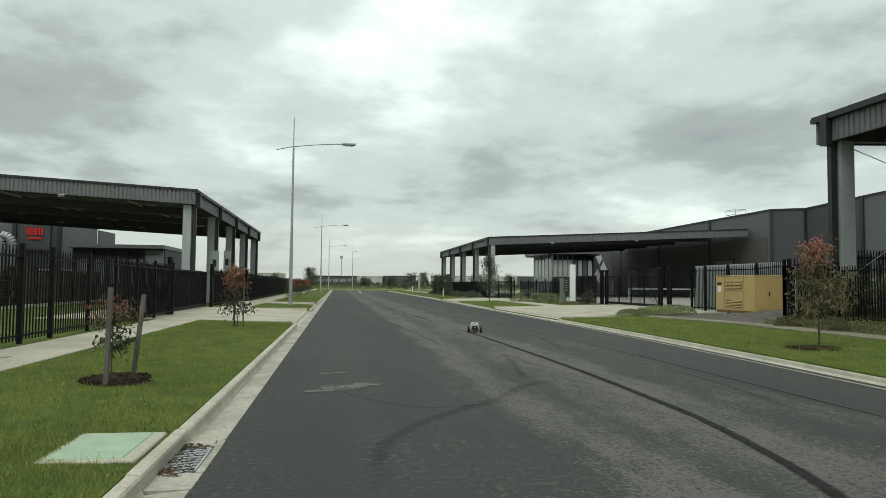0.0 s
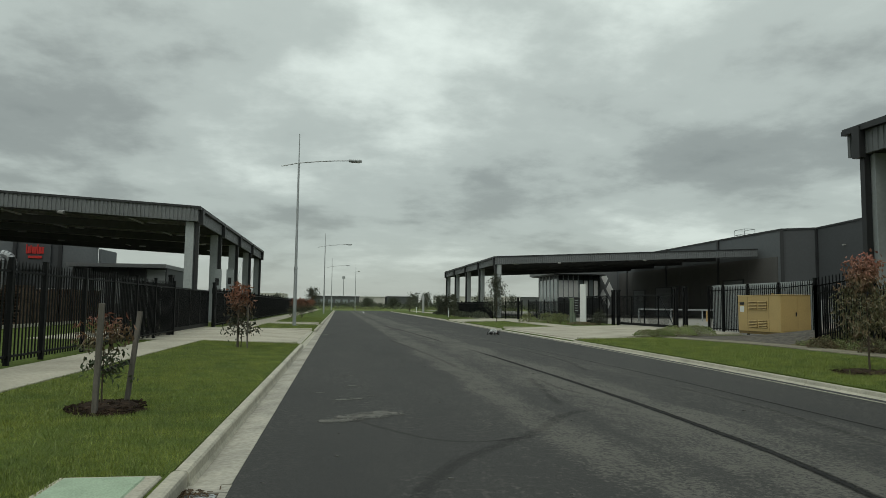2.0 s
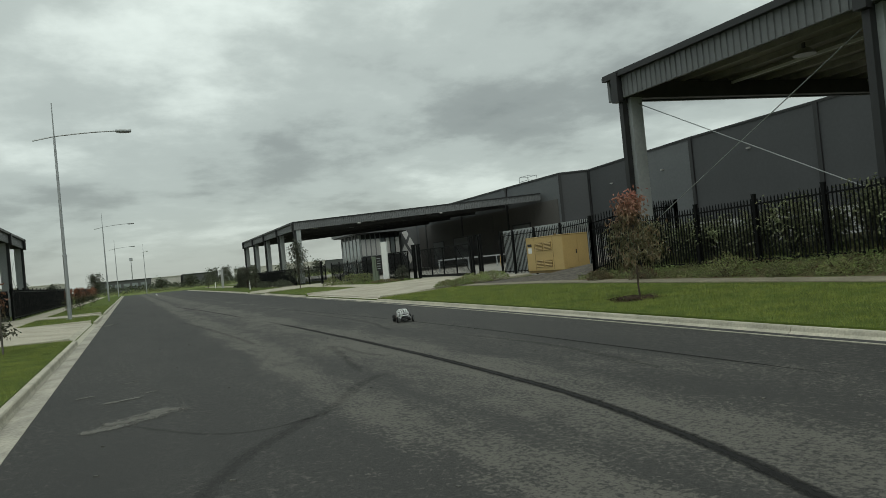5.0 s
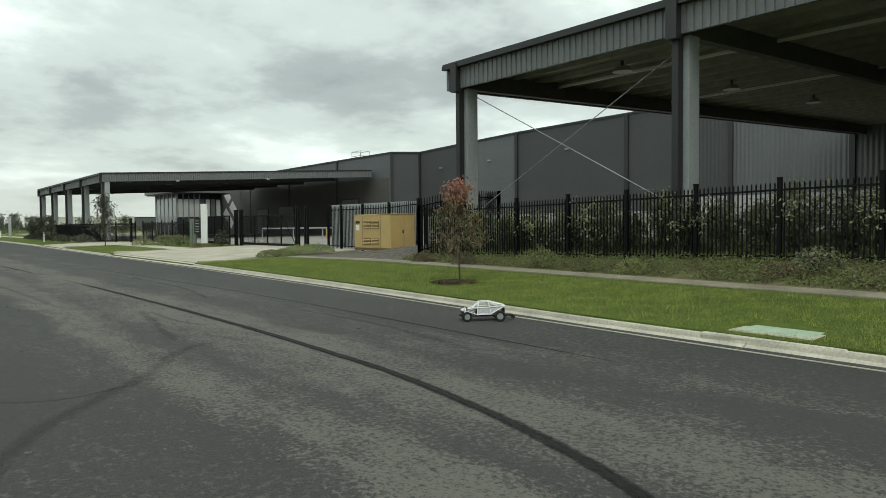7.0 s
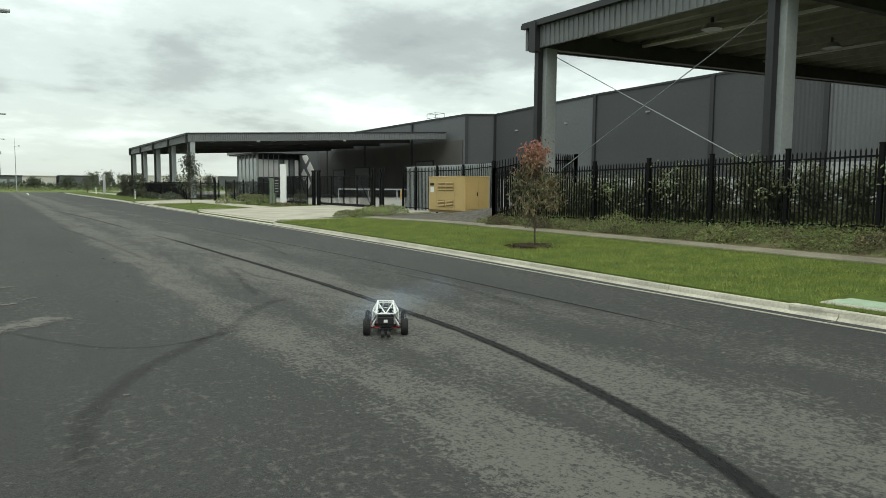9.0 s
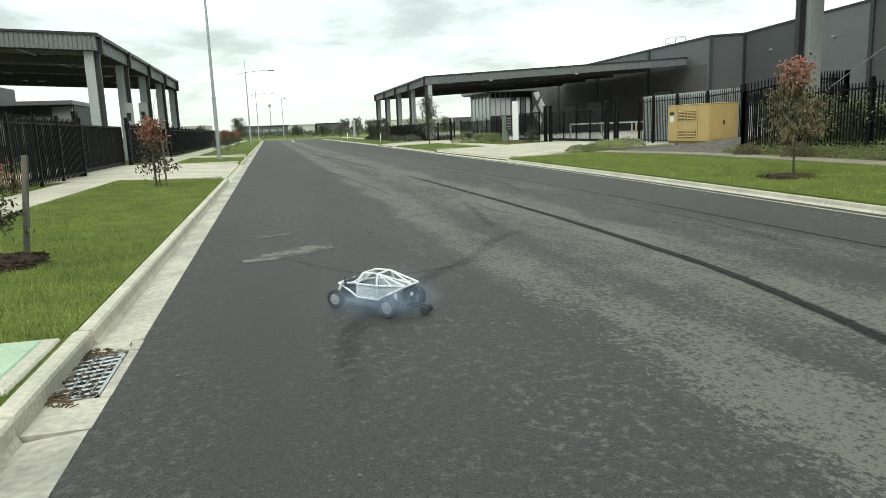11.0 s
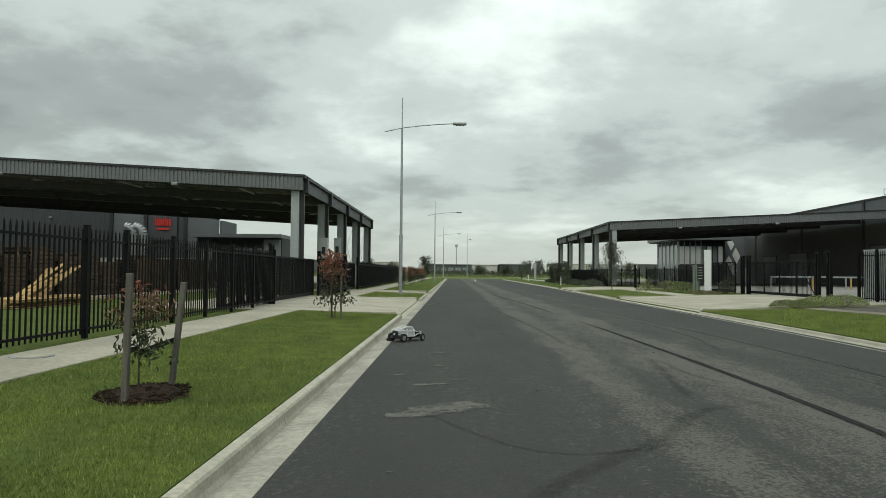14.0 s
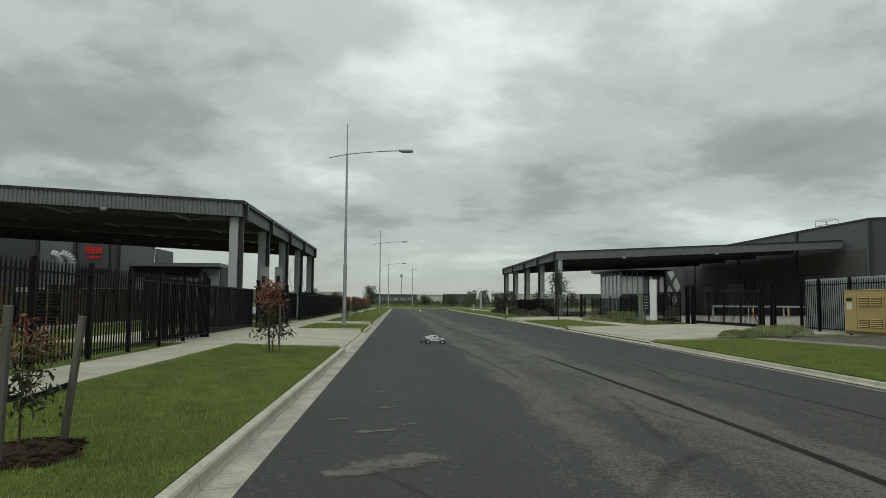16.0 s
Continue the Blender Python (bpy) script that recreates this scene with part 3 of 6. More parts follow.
def kerb_profile(side, dropped=False):
    """Barrier kerb with its tray: (offset from the foot of the face, height); side: +1 the kerb lies towards +x."""
    top = 0.108 if side < 0 else 0.092
    tray = 0.30 if side < 0 else 0.25
    pts = [(tray, -0.10), (tray, 0.006), (0.02, -0.018), (-0.03, 0.03), (-0.05, top - 0.02), (-0.068, top), (-0.155, top + 0.008), (-0.172, top - 0.01), (-0.172, -0.10)]
    if dropped:
        pts = [(tray, -0.10), (tray, 0.006), (0.02, -0.018), (-0.09, 0.02), (-0.30, 0.10), (-0.30, -0.1)]
    if side > 0:
        pts[2:] = [(0.02, -0.002), (-0.03, 0.03), (-0.045, top - 0.02), (-0.058, top), (-0.105, top + 0.004), (-0.12, top - 0.01), (-0.12, -0.10)]
        if dropped:
            pts[3:] = [(-0.09, 0.02), (-0.30, 0.10), (-0.30, -0.1)]
    elif not dropped:
        pts[2:] = [(0.01, -0.02), (-0.008, 0.02), (-0.014, top - 0.022), (-0.03, top - 0.003), (-0.11, top + 0.004), (-0.125, top - 0.01), (-0.125, -0.10)]
    return [(-side * a, z) for a, z in pts]


def kerb_run(parent, foot, side, y0, y1, step, dropped=False):
    """Kerb pieces from y0 to y1 along foot(y)."""
    n = max(1, round((y1 - y0) / step))
    piece = (y1 - y0) / n
    prof = kerb_profile(side, dropped)
    for i in range(n):
        a, b = y0 + i * piece + 0.006, y0 + (i + 1) * piece - 0.006
        bm = bmesh.new()
        xa, xb = foot(a), foot(b)
        ends = [[bm.verts.new((x + px, y, z)) for px, z in prof] for x, y in ((xa, a), (xb, b))]
        k = len(prof)
        for p in range(k):
            q = (p + 1) % k
            f = bm.faces.new((ends[0][p], ends[0][q], ends[1][q], ends[1][p]))
            f.material_index = 1 if p == 1 else 0
        bm.faces.new(ends[0][::-1])
        bm.faces.new(ends[1])
        me = to_mesh("kerb_piece", bm, KERB)
        me.materials.append(GUTTER if side < 0 else GUTTER_DARK)
        part("kerb_piece", me, None, parent)


def build_kerbs():
    left = tagged(new("kerb_left"), "pale concrete kerb with a stained gutter tray", "kerb", kind="structure")
    fl = lambda y: KERB_L
    kerb_run(left, fl, -1, -8.0, 5.9, 2.3)
    kerb_run(left, fl, -1, 7.45, 24.4, 2.42)
    kerb_run(left, fl, -1, 24.4, 36.4, 3.0, True)
    kerb_run(left, fl, -1, 36.4, 44.6, 2.05)
    kerb_run(left, fl, -1, 44.6, 48.4, 1.9, True)
    kerb_run(left, fl, -1, 48.4, 96.4, 2.4)
    kerb_run(left, fl, -1, 96.4, ROAD_END - 1, 11)
    right = tagged(new("kerb_right"), "pale concrete kerb with a dark gutter and bright lip", "kerb", kind="structure")
    kerb_run(right, kerb_r, 1, -8.0, 28.0, 2.4)
    kerb_run(right, kerb_r, 1, 28.0, 41.2, 3.3, True)
    kerb_run(right, kerb_r, 1, 41.2, 55.6, 2.4)
    kerb_run(right, kerb_r, 1, 55.6, 66.0, 3.4, True)
    kerb_run(right, kerb_r, 1, 66.0, 102, 2.4)
    kerb_run(right, kerb_r, 1, 102, 150, 12)
    # bright lip along the right-hand gutter
    bm = bmesh.new()
    for i in range(40):
        a, b = -8 + i * 3.6, -8 + (i + 1) * 3.6
        vs = [bm.verts.new((kerb_r(y) + o, y, z)) for y in (a, b) for o, z in ((-0.275, 0.0), (-0.275, 0.008), (-0.240, 0.008))]
        bm.faces.new((vs[0], vs[1], vs[4], vs[3]))
        bm.faces.new((vs[1], vs[2], vs[5], vs[4]))
    part("gutter_lip", bm, KERB, right)
    # short returns of the grass islands
    for x0, x1, y, zt in ((-4.4, KERB_L - 0.2, 36.3, 0.2), (-4.4, KERB_L - 0.2, 48.3, 0.2), (-4.0, KERB_L - 0.2, 44.6, 0.2), (-3.2, KERB_L - 0.2, 24.4, 0.19)):
        part("edge_strip", bevelled(boxes((x0, y, 0.0, x1, y + 0.12, zt)), 0.015, 1), KERB, left)
    for y, w in ((41.2, 3.2), (55.6, 3.2), (28.0, 2.6)):
        x = kerb_r(y) + 0.2
        part("edge_strip", bevelled(boxes((x, y - 0.06, 0.0, x + w, y + 0.06, 0.21)), 0.015, 1), KERB, right)


def slab(parent, corners, thick=0.12, mat=None):
    """One cast slab over four (x, y, z) corners, edges eased."""
    c = Vector((sum(p[0] for p in corners) / 4, sum(p[1] for p in corners) / 4, 0))
    bm = bmesh.new()
    lo = [bm.verts.new((x, y, z - thick)) for x, y, z in corners]
    mid = [bm.verts.new((x, y, z - 0.008)) for x, y, z in corners]
    hi = []
    for x, y, z in corners:
        v = (c - Vector((x, y, 0))).normalized() * 0.014
        hi.append(bm.verts.new((x + v.x, y + v.y, z)))
    for a, b in ((lo, mid), (mid, hi)):
        for i in range(4):
            j = (i + 1) % 4
            bm.faces.new((a[i], a[j], b[j], b[i]))
    bm.faces.new(hi)
    return part("slab", bm, mat or CONCRETE, parent)


def build_paths():
    left = tagged(new("footpath_left"), "pale broom-finished concrete footpath in jointed slabs", "footpath", kind="structure")
    y = -8.0
    while y < 96:
        d = 1.5 if y < 40 else 3.0
        slab(left, [(-5.72, y + 0.006, 0.235), (-4.42, y + 0.006, 0.225), (-4.42, y + d - 0.006, 0.225), (-5.72, y + d - 0.006, 0.235)])
        y += d
    slab(left, [(-5.72, 96.1, 0.235), (-4.42, 96.1, 0.225), (-4.42, 158, 0.225), (-5.72, 158, 0.235)])
    right = tagged(new("footpath_right"), "narrow concrete footpath between lawn and planting bed", "footpath", kind="structure")
    y = -8.0
    while y < 28:
        d = 1.5
        q = []
        for o, yy in ((3.68, y + 0.006), (4.34, y + 0.006), (4.34, y + d - 0.006), (3.68, y + d - 0.006)):
            x = kerb_r(yy) + o
            q.append((x, yy, right_z(x, yy) + 0.022))
        slab(right, q, mat=PATH_OLD)
        y += d
    for y0, y1 in ((41.5, 55.4), (66.3, 104), (104, 150)):
        n = max(1, int((y1 - y0) / 3))
        for i in range(n):
            a, b = y0 + (y1 - y0) * i / n + 0.01, y0 + (y1 - y0) * (i + 1) / n - 0.01
            q = []
            for o, yy in ((3.35, a), (4.6, a), (4.6, b), (3.35, b)):
                x = kerb_r(yy) + o
                q.append((x, yy, right_z(x, yy) + 0.03))
            slab(right, q)
    drives = tagged(new("driveway"), "wide pale concrete vehicle crossovers in cast bays", "driveway", kind="structure")
    for y0, y1 in ((24.55, 36.3), (44.75, 48.3)):
        n = max(1, round((y1 - y0) / 3.9))
        for i in range(n):
            a, b = y0 + (y1 - y0) * i / n + 0.008, y0 + (y1 - y0) * (i + 1) / n - 0.008
            slab(drives, [(-4.40, a, 0.225), (KERB_L - 0.3, a, 0.105), (KERB_L - 0.3, b, 0.105), (-4.40, b, 0.225)])
            slab(drives, [(-9.5, a, 0.25), (-5.74, a, 0.238), (-5.74, b, 0.238), (-9.5, b, 0.25)])
    for y0, y1, y2, y3 in ((28.2, 41.1, 30.5, 42.5), (55.8, 65.9, 56.5, 65)):
        n = 4
        for i in range(n):
            for (o0, o1), (u0, u1) in (((0.3, 2.6), (0.0, 0.35)), ((2.62, 5.4), (0.35, 0.75)), ((5.42, 8.6), (0.75, 1.0))):
                q = []
                for o, u, k in ((o0, u0, i), (o1, u1, i), (o1, u1, i + 1), (o0, u0, i + 1)):
                    ya = y0 + (y2 - y0) * u
                    yb = y1 + (y3 - y1) * u
                    yy = ya + (yb - ya) * k / n + (0.008 if k == i else -0.008)
                    x = kerb_r(yy) + o
                    q.append((x, yy, (0.105 if o < 0.4 else right_z(x, yy)) + 0.02))
                slab(drives, q)


def build_pits():
    # left pit: grate in the gutter, long lintel, green lid behind
    pit = thing("stormwater_pit", "concrete kerb inlet with a steel grate and pale green lid", "drain")
    part("lintel", bevelled(boxes((KERB_L - 0.14, 5.92, -0.1, KERB_L - 0.012, 7.43, 0.116)), 0.03, 2), KERB, pit)
    part("apron", boxes((KERB_L - 0.010, 5.92, -0.12, KERB_L + 0.305, 6.35, 0.002), (KERB_L + 0.25, 6.36, -0.12, KERB_L + 0.308, 7.2, 0.003), (KERB_L - 0.010, 7.22, -0.12, KERB_L + 0.305, 7.43, 0.002)), GUTTER, pit)
    part("sump", boxes((KERB_L - 0.05, 6.36, -0.30, KERB_L + 0.245, 7.2, -0.10)), GUTTER_DARK, pit)
    x0, x1, y0, y1 = KERB_L - 0.05, KERB_L + 0.24, 6.37, 7.18
    bm = boxes((x0, y0, -0.03, x0 + 0.02, y1, 0.0), (x1 - 0.02, y0, -0.03, x1, y1, 0.0), (x0, y0, -0.03, x1, y0 + 0.02, 0.0), (x0, y1 - 0.02, -0.03, x1, y1, 0.0))
    part("grate_frame", bm, GALV, pit)
    for k in range(9):
        ya = y0 + 0.03 + k * 0.085
        bm = bmesh.new()
        add_tube(bm, (x0 + 0.01, ya, -0.012), (x1 - 0.01, min(y1 - 0.02, ya + 0.09), -0.012), 0.008, n=4)
        part("bar", bm, GALV, pit)
    for k in range(4):
        bm = boxes((x0 + 0.045 + k * 0.06, y0 + 0.02, -0.03, x0 + 0.053 + k * 0.06, y1 - 0.02, -0.004))
        part("bar", bm, GALV, pit)
    part("surround", bevelled(boxes((-2.15, 6.22, 0.0, KERB_L - 0.145, 7.2, 0.136)), 0.012, 1), KERB, pit)
    part("lid", bevelled(boxes((-2.1, 6.28, 0.06, -1.56, 7.14, 0.146)), 0.01, 1), LID_GREEN, pit, "pale green checkered pit lid")
    rnd = random.Random(3)
    bm = bmesh.new()
    for _ in range(220):
        x, y = x0 - 0.01 + abs(rnd.gauss(0, 0.12)), rnd.choice((y1 + rnd.gauss(0, 0.07), y0 + rnd.gauss(0, 0.07), rnd.uniform(y0, y1)))
        s = rnd.uniform(0.012, 0.035)
        add_box(bm, -s, -0.004, 0, s, 0.004, 0.004, pose(min(x, x1), y, 0.004, rnd.uniform(-30, 30), rnd.uniform(-30, 30), rnd.uniform(0, 180)))
    tagged(part("leaf_litter", bm, DEBRIS), "dry twigs and leaves caught on the grate", "litter", kind="stuff")
    # right pit
    pit = thing("stormwater_pit", "concrete kerb inlet with a pale green lid set in lawn", "drain")
    x = kerb_r(6.2)
    part("lintel", bevelled(boxes((x + 0.05, 5.3, -0.05, x + 0.26, 7.0, 0.110)), 0.03, 2), KERB, pit)
    part("surround", bevelled(boxes((x + 0.27, 5.75, 0.0, x + 1.05, 6.75, 0.146)), 0.012, 1), KERB, pit)
    part("lid", bevelled(boxes((x + 0.34, 5.82, 0.1, x + 0.98, 6.68, 0.153)), 0.01, 1), LID_GREEN, pit, "pale green checkered pit lid")
    cover = thing("pit_cover", "round steel access cover set in the footpath", "manhole", -5.3, 12.6, 0.236)
    bm = bmesh.new()
    add_tube(bm, (0, 0, -0.02), (0, 0, 0.006), 0.26, n=28)
    part("ring", bm, GALV, cover)
    bm = bmesh.new()
    add_tube(bm, (0, 0, -0.02), (0, 0, 0.011), 0.22, n=28)
    part("plate", bm, CONCRETE, cover)


build_ground()
build_road()
build_kerbs()
build_paths()
build_pits()


# ---- fences and gates ----
def picket_mesh(h, r=0.0115):
    """A square steel tube with a pressed spear top."""
    bm = bmesh.new()
    add_box(bm, -r, -r, 0, r, r, h - 0.10)
    t = h
    lo = [bm.verts.new((x, y, h - 0.10)) for x, y in ((-r * 1.25, -r * 0.6), (r * 1.25, -r * 0.6), (r * 1.25, r * 0.6), (-r * 1.25, r * 0.6))]
    mid = [bm.verts.new((x, y, h - 0.05)) for x, y in ((-r * 1.3, -r * 0.5), (r * 1.3, -r * 0.5), (r * 1.3, r * 0.5), (-r * 1.3, r * 0.5))]
    tip = bm.verts.new((0, 0, t))
    for i in range(4):
        j = (i + 1) % 4
        bm.faces.new((lo[i], lo[j], mid[j], mid[i]))
        bm.faces.new((mid[i], mid[j], tip))
    return to_mesh("picket", bm, STEEL_BLACK)


PICKET = picket_mesh(1.80)
PICKET_LOW = picket_mesh(1.55)
BAR = to_mesh("bar", boxes((-0.011, -0.011, 0, 0.011, 0.011, 1)), STEEL_BLACK)


def fence_run(name, label, posts, ground, pitch=0.132, height=1.80, mesh=None, post_r=0.04, single=True, group="palisade fences"):
    """Tubular fence through post places (x, y); ground(x, y) its foot."""
    top = thing(name, label, "fence", group=group)
    mesh = mesh or PICKET
    rest = bmesh.new()
    for x, y in posts:
        z = ground(x, y)
        bm = bmesh.new()
        add_box(bm, -post_r, -post_r, -0.1, post_r, post_r, height + 0.06)
        add_box(bm, -post_r - 0.006, -post_r - 0.006, height + 0.06, post_r + 0.006, post_r + 0.006, height + 0.085)
        part("post", bm, STEEL_BLACK, top).matrix_basis = pose(x, y, z)
    for (x0, y0), (x1, y1) in zip(posts, posts[1:]):
        z0, z1 = ground(x0, y0), ground(x1, y1)
        for h in (0.14, height - 0.16):
            bm = bmesh.new()
            d = Vector((x1 - x0, y1 - y0, z1 - z0))
            add_box(bm, 0, -0.02, -0.02, d.length, 0.02, 0.02)
            ob = part("rail", bm, STEEL_BLACK, top)
            ob.matrix_basis = Matrix.Translation((x0, y0, z0 + h)) @ d.to_track_quat("X", "Z").to_matrix().to_4x4()
        run = math.hypot(x1 - x0, y1 - y0)
        n = max(1, int(run / pitch))
        ang = math.degrees(math.atan2(y1 - y0, x1 - x0))
        for i in range(1, n):
            k = i / n
            m = pose(x0 + (x1 - x0) * k, y0 + (y1 - y0) * k, z0 + (z1 - z0) * k + 0.05, 0, 0, ang)
            if single:
                part("picket", mesh, None, top).matrix_basis = m
            else:
                r = 0.0125
                add_box(rest, -r, -r, 0, r, r, height - 0.07, m)
    if not single:
        part("picket", rest, STEEL_BLACK, top)["kind"] = "stuff"
    else:
        rest.free()
    return top


def slide_gate(name, label, x, y0, y1, z, height=1.5, bays=4, bar_scale=1.0):
    g = thing(name, label, "gate", x, y0, z)
    L = y1 - y0
    part("bottom_rail", boxes((-0.04, 0, 0.06, 0.04, L, 0.20)), STEEL_BLACK, g)
    part("top_rail", boxes((-0.035, 0, height - 0.06, 0.035, L, height)), STEEL_BLACK, g)
    for i in range(bays + 1):
        y = L * i / bays
        part("stile", boxes((-0.034, y - 0.03, 0.2, 0.034, y + 0.03, height - 0.06)), STEEL_BLACK, g)
    n = int(L / 0.12)
    for i in range(1, n):
        part("bar", BAR, None, g).matrix_basis = pose(0, L * i / n, 0.2) @ Matrix.Diagonal((bar_scale, bar_scale, height - 0.26, 1))
    bm = bmesh.new()
    add_tube(bm, (0, 0.1, 0.22), (0, L / bays - 0.1, height - 0.08), 0.025, n=4)
    part("brace", bm, STEEL_BLACK, g)
    return g


def gate_post(x, y, z, h=2.1):
    g = thing("gate_post", "black steel gate post frame with guide rollers", "gate post", x, y, z, group="gate posts")
    part("upright", boxes((-0.06, -0.17, -0.1, 0.06, -0.07, h)), STEEL_BLACK, g)
    part("upright", boxes((-0.06, 0.07, -0.1, 0.06, 0.17, h)), STEEL_BLACK, g)
    part("head", boxes((-0.07, -0.2, h, 0.07, 0.2, h + 0.09)), STEEL_BLACK, g)
    part("roller_box", boxes((-0.1, -0.069, h - 0.45, 0.1, 0.069, h - 0.18)), STEEL_BLACK, g)


def build_fences():
    gl = lambda x, y: 0.235
    fence_run("palisade_fence", "black tubular steel palisade fence beside the footpath", [(-5.98, y) for y in (0.5, 2.9, 5.3, 7.7, 10.1, 12.6, 15.17, 16.6, 18.8, 20.85, 22.9, 24.95, 27.5)], gl)
    slide_gate("sliding_gate", "black steel sliding gate across the driveway", -6.35, 27.7, 36.0, 0.22, 1.72, 4)
    slide_gate("sliding_gate", "black steel sliding gate parked along the fence", -6.25, 22.6, 27.6, 0.24, 1.75, 3)
    for y in (27.55, 36.15, 44.2, 49.4):
        gate_post(-6.1, y, 0.22, 2.02)
    fence_run("palisade_fence", "black tubular steel fence between two gates", [(-6.1, y) for y in (36.5, 38.9, 41.3, 43.9)], gl)
    slide_gate("sliding_gate", "black steel sliding gate across the far driveway", -6.3, 44.4, 49.2, 0.22, 1.72, 2)
    fence_run("palisade_fence", "black tubular steel fence receding along the footpath", [(-6.1, 49.6 + 2.4 * i) for i in range(20)], gl, single=False)
    fence_run("palisade_fence", "black tubular steel fence at the far end of the street", [(-6.1, 101 + 4.8 * i) for i in range(11)], gl, single=False)
    gr = lambda x, y: right_z(x, y) + 0.0
    low = lambda x, y: right_z(x, y) - 0.05
    fence_run("palisade_fence", "black tubular steel palisade fence above the planted bank", [(13.62, y) for y in (-4.0, -1.8, 0.0, 1.8, 3.6, 5.2, 7.0, 8.8, 10.6, 12.4, 14.21, 16.07, 18.3, 20.6)], low, 0.094, 1.6, PICKET_LOW)
    fence_run("palisade_fence", "black tubular steel fence turning in behind the generator", [(13.62, 20.6), (15.6, 20.8), (17.6, 21.0)], gr, 0.118, 1.75)
    fence_run("palisade_fence", "black tubular steel fence behind the generator", [(17.6, y) for y in (21.0, 23.4, 25.8)], gr, 0.10, 1.75)
    fence_run("palisade_fence", "tall black tubular steel fence before the grey screen", [(17.6, y) for y in (26.0, 28.2, 30.4, 32.4, 33.7)], gr, 0.13, 2.1, picket_mesh(2.1))
    z = right_z(17, 34)
    screen = thing("screen_panel", "grey sheet-steel screen behind the fence", "screen", 17.75, 26.2, z)
    part("sheet", boxes((0, 0, 0.1, 0.03, 7.4, 2.50 - z)), COLUMN, screen)
    for y in (34.9, 35.9, 43.4, 44.2):
        gate_post(17.0, y, z, 2.1)
    slide_gate("sliding_gate", "black steel sliding gate with hooped stiles at the entrance", 17.0, 36.1, 43.2, z, 1.8, 4, 0.55)
    slide_gate("sliding_gate", "black braced steel gate leaf standing open", 16.7, 44.5, 48.4, z, 1.85, 3)
    fence_run("palisade_fence", "black tubular steel fence beyond the entrance", [(15.8, 48.0 + 2.4 * i) for i in range(6)], gr, height=1.6, mesh=PICKET_LOW)
    gate_post(15.0, 60.4, 0.28, 1.8)
    fence_run("palisade_fence", "black tubular steel fence along the distant canopy", [(14.0, 66.0 + 2.4 * i) for i in range(16)], gr, single=False, height=1.6)
    fence_run("palisade_fence", "black tubular steel fence closing the second driveway", [(15.4, 60.6), (14.6, 63.3), (14.0, 66.0)], gr, single=False, height=1.6)


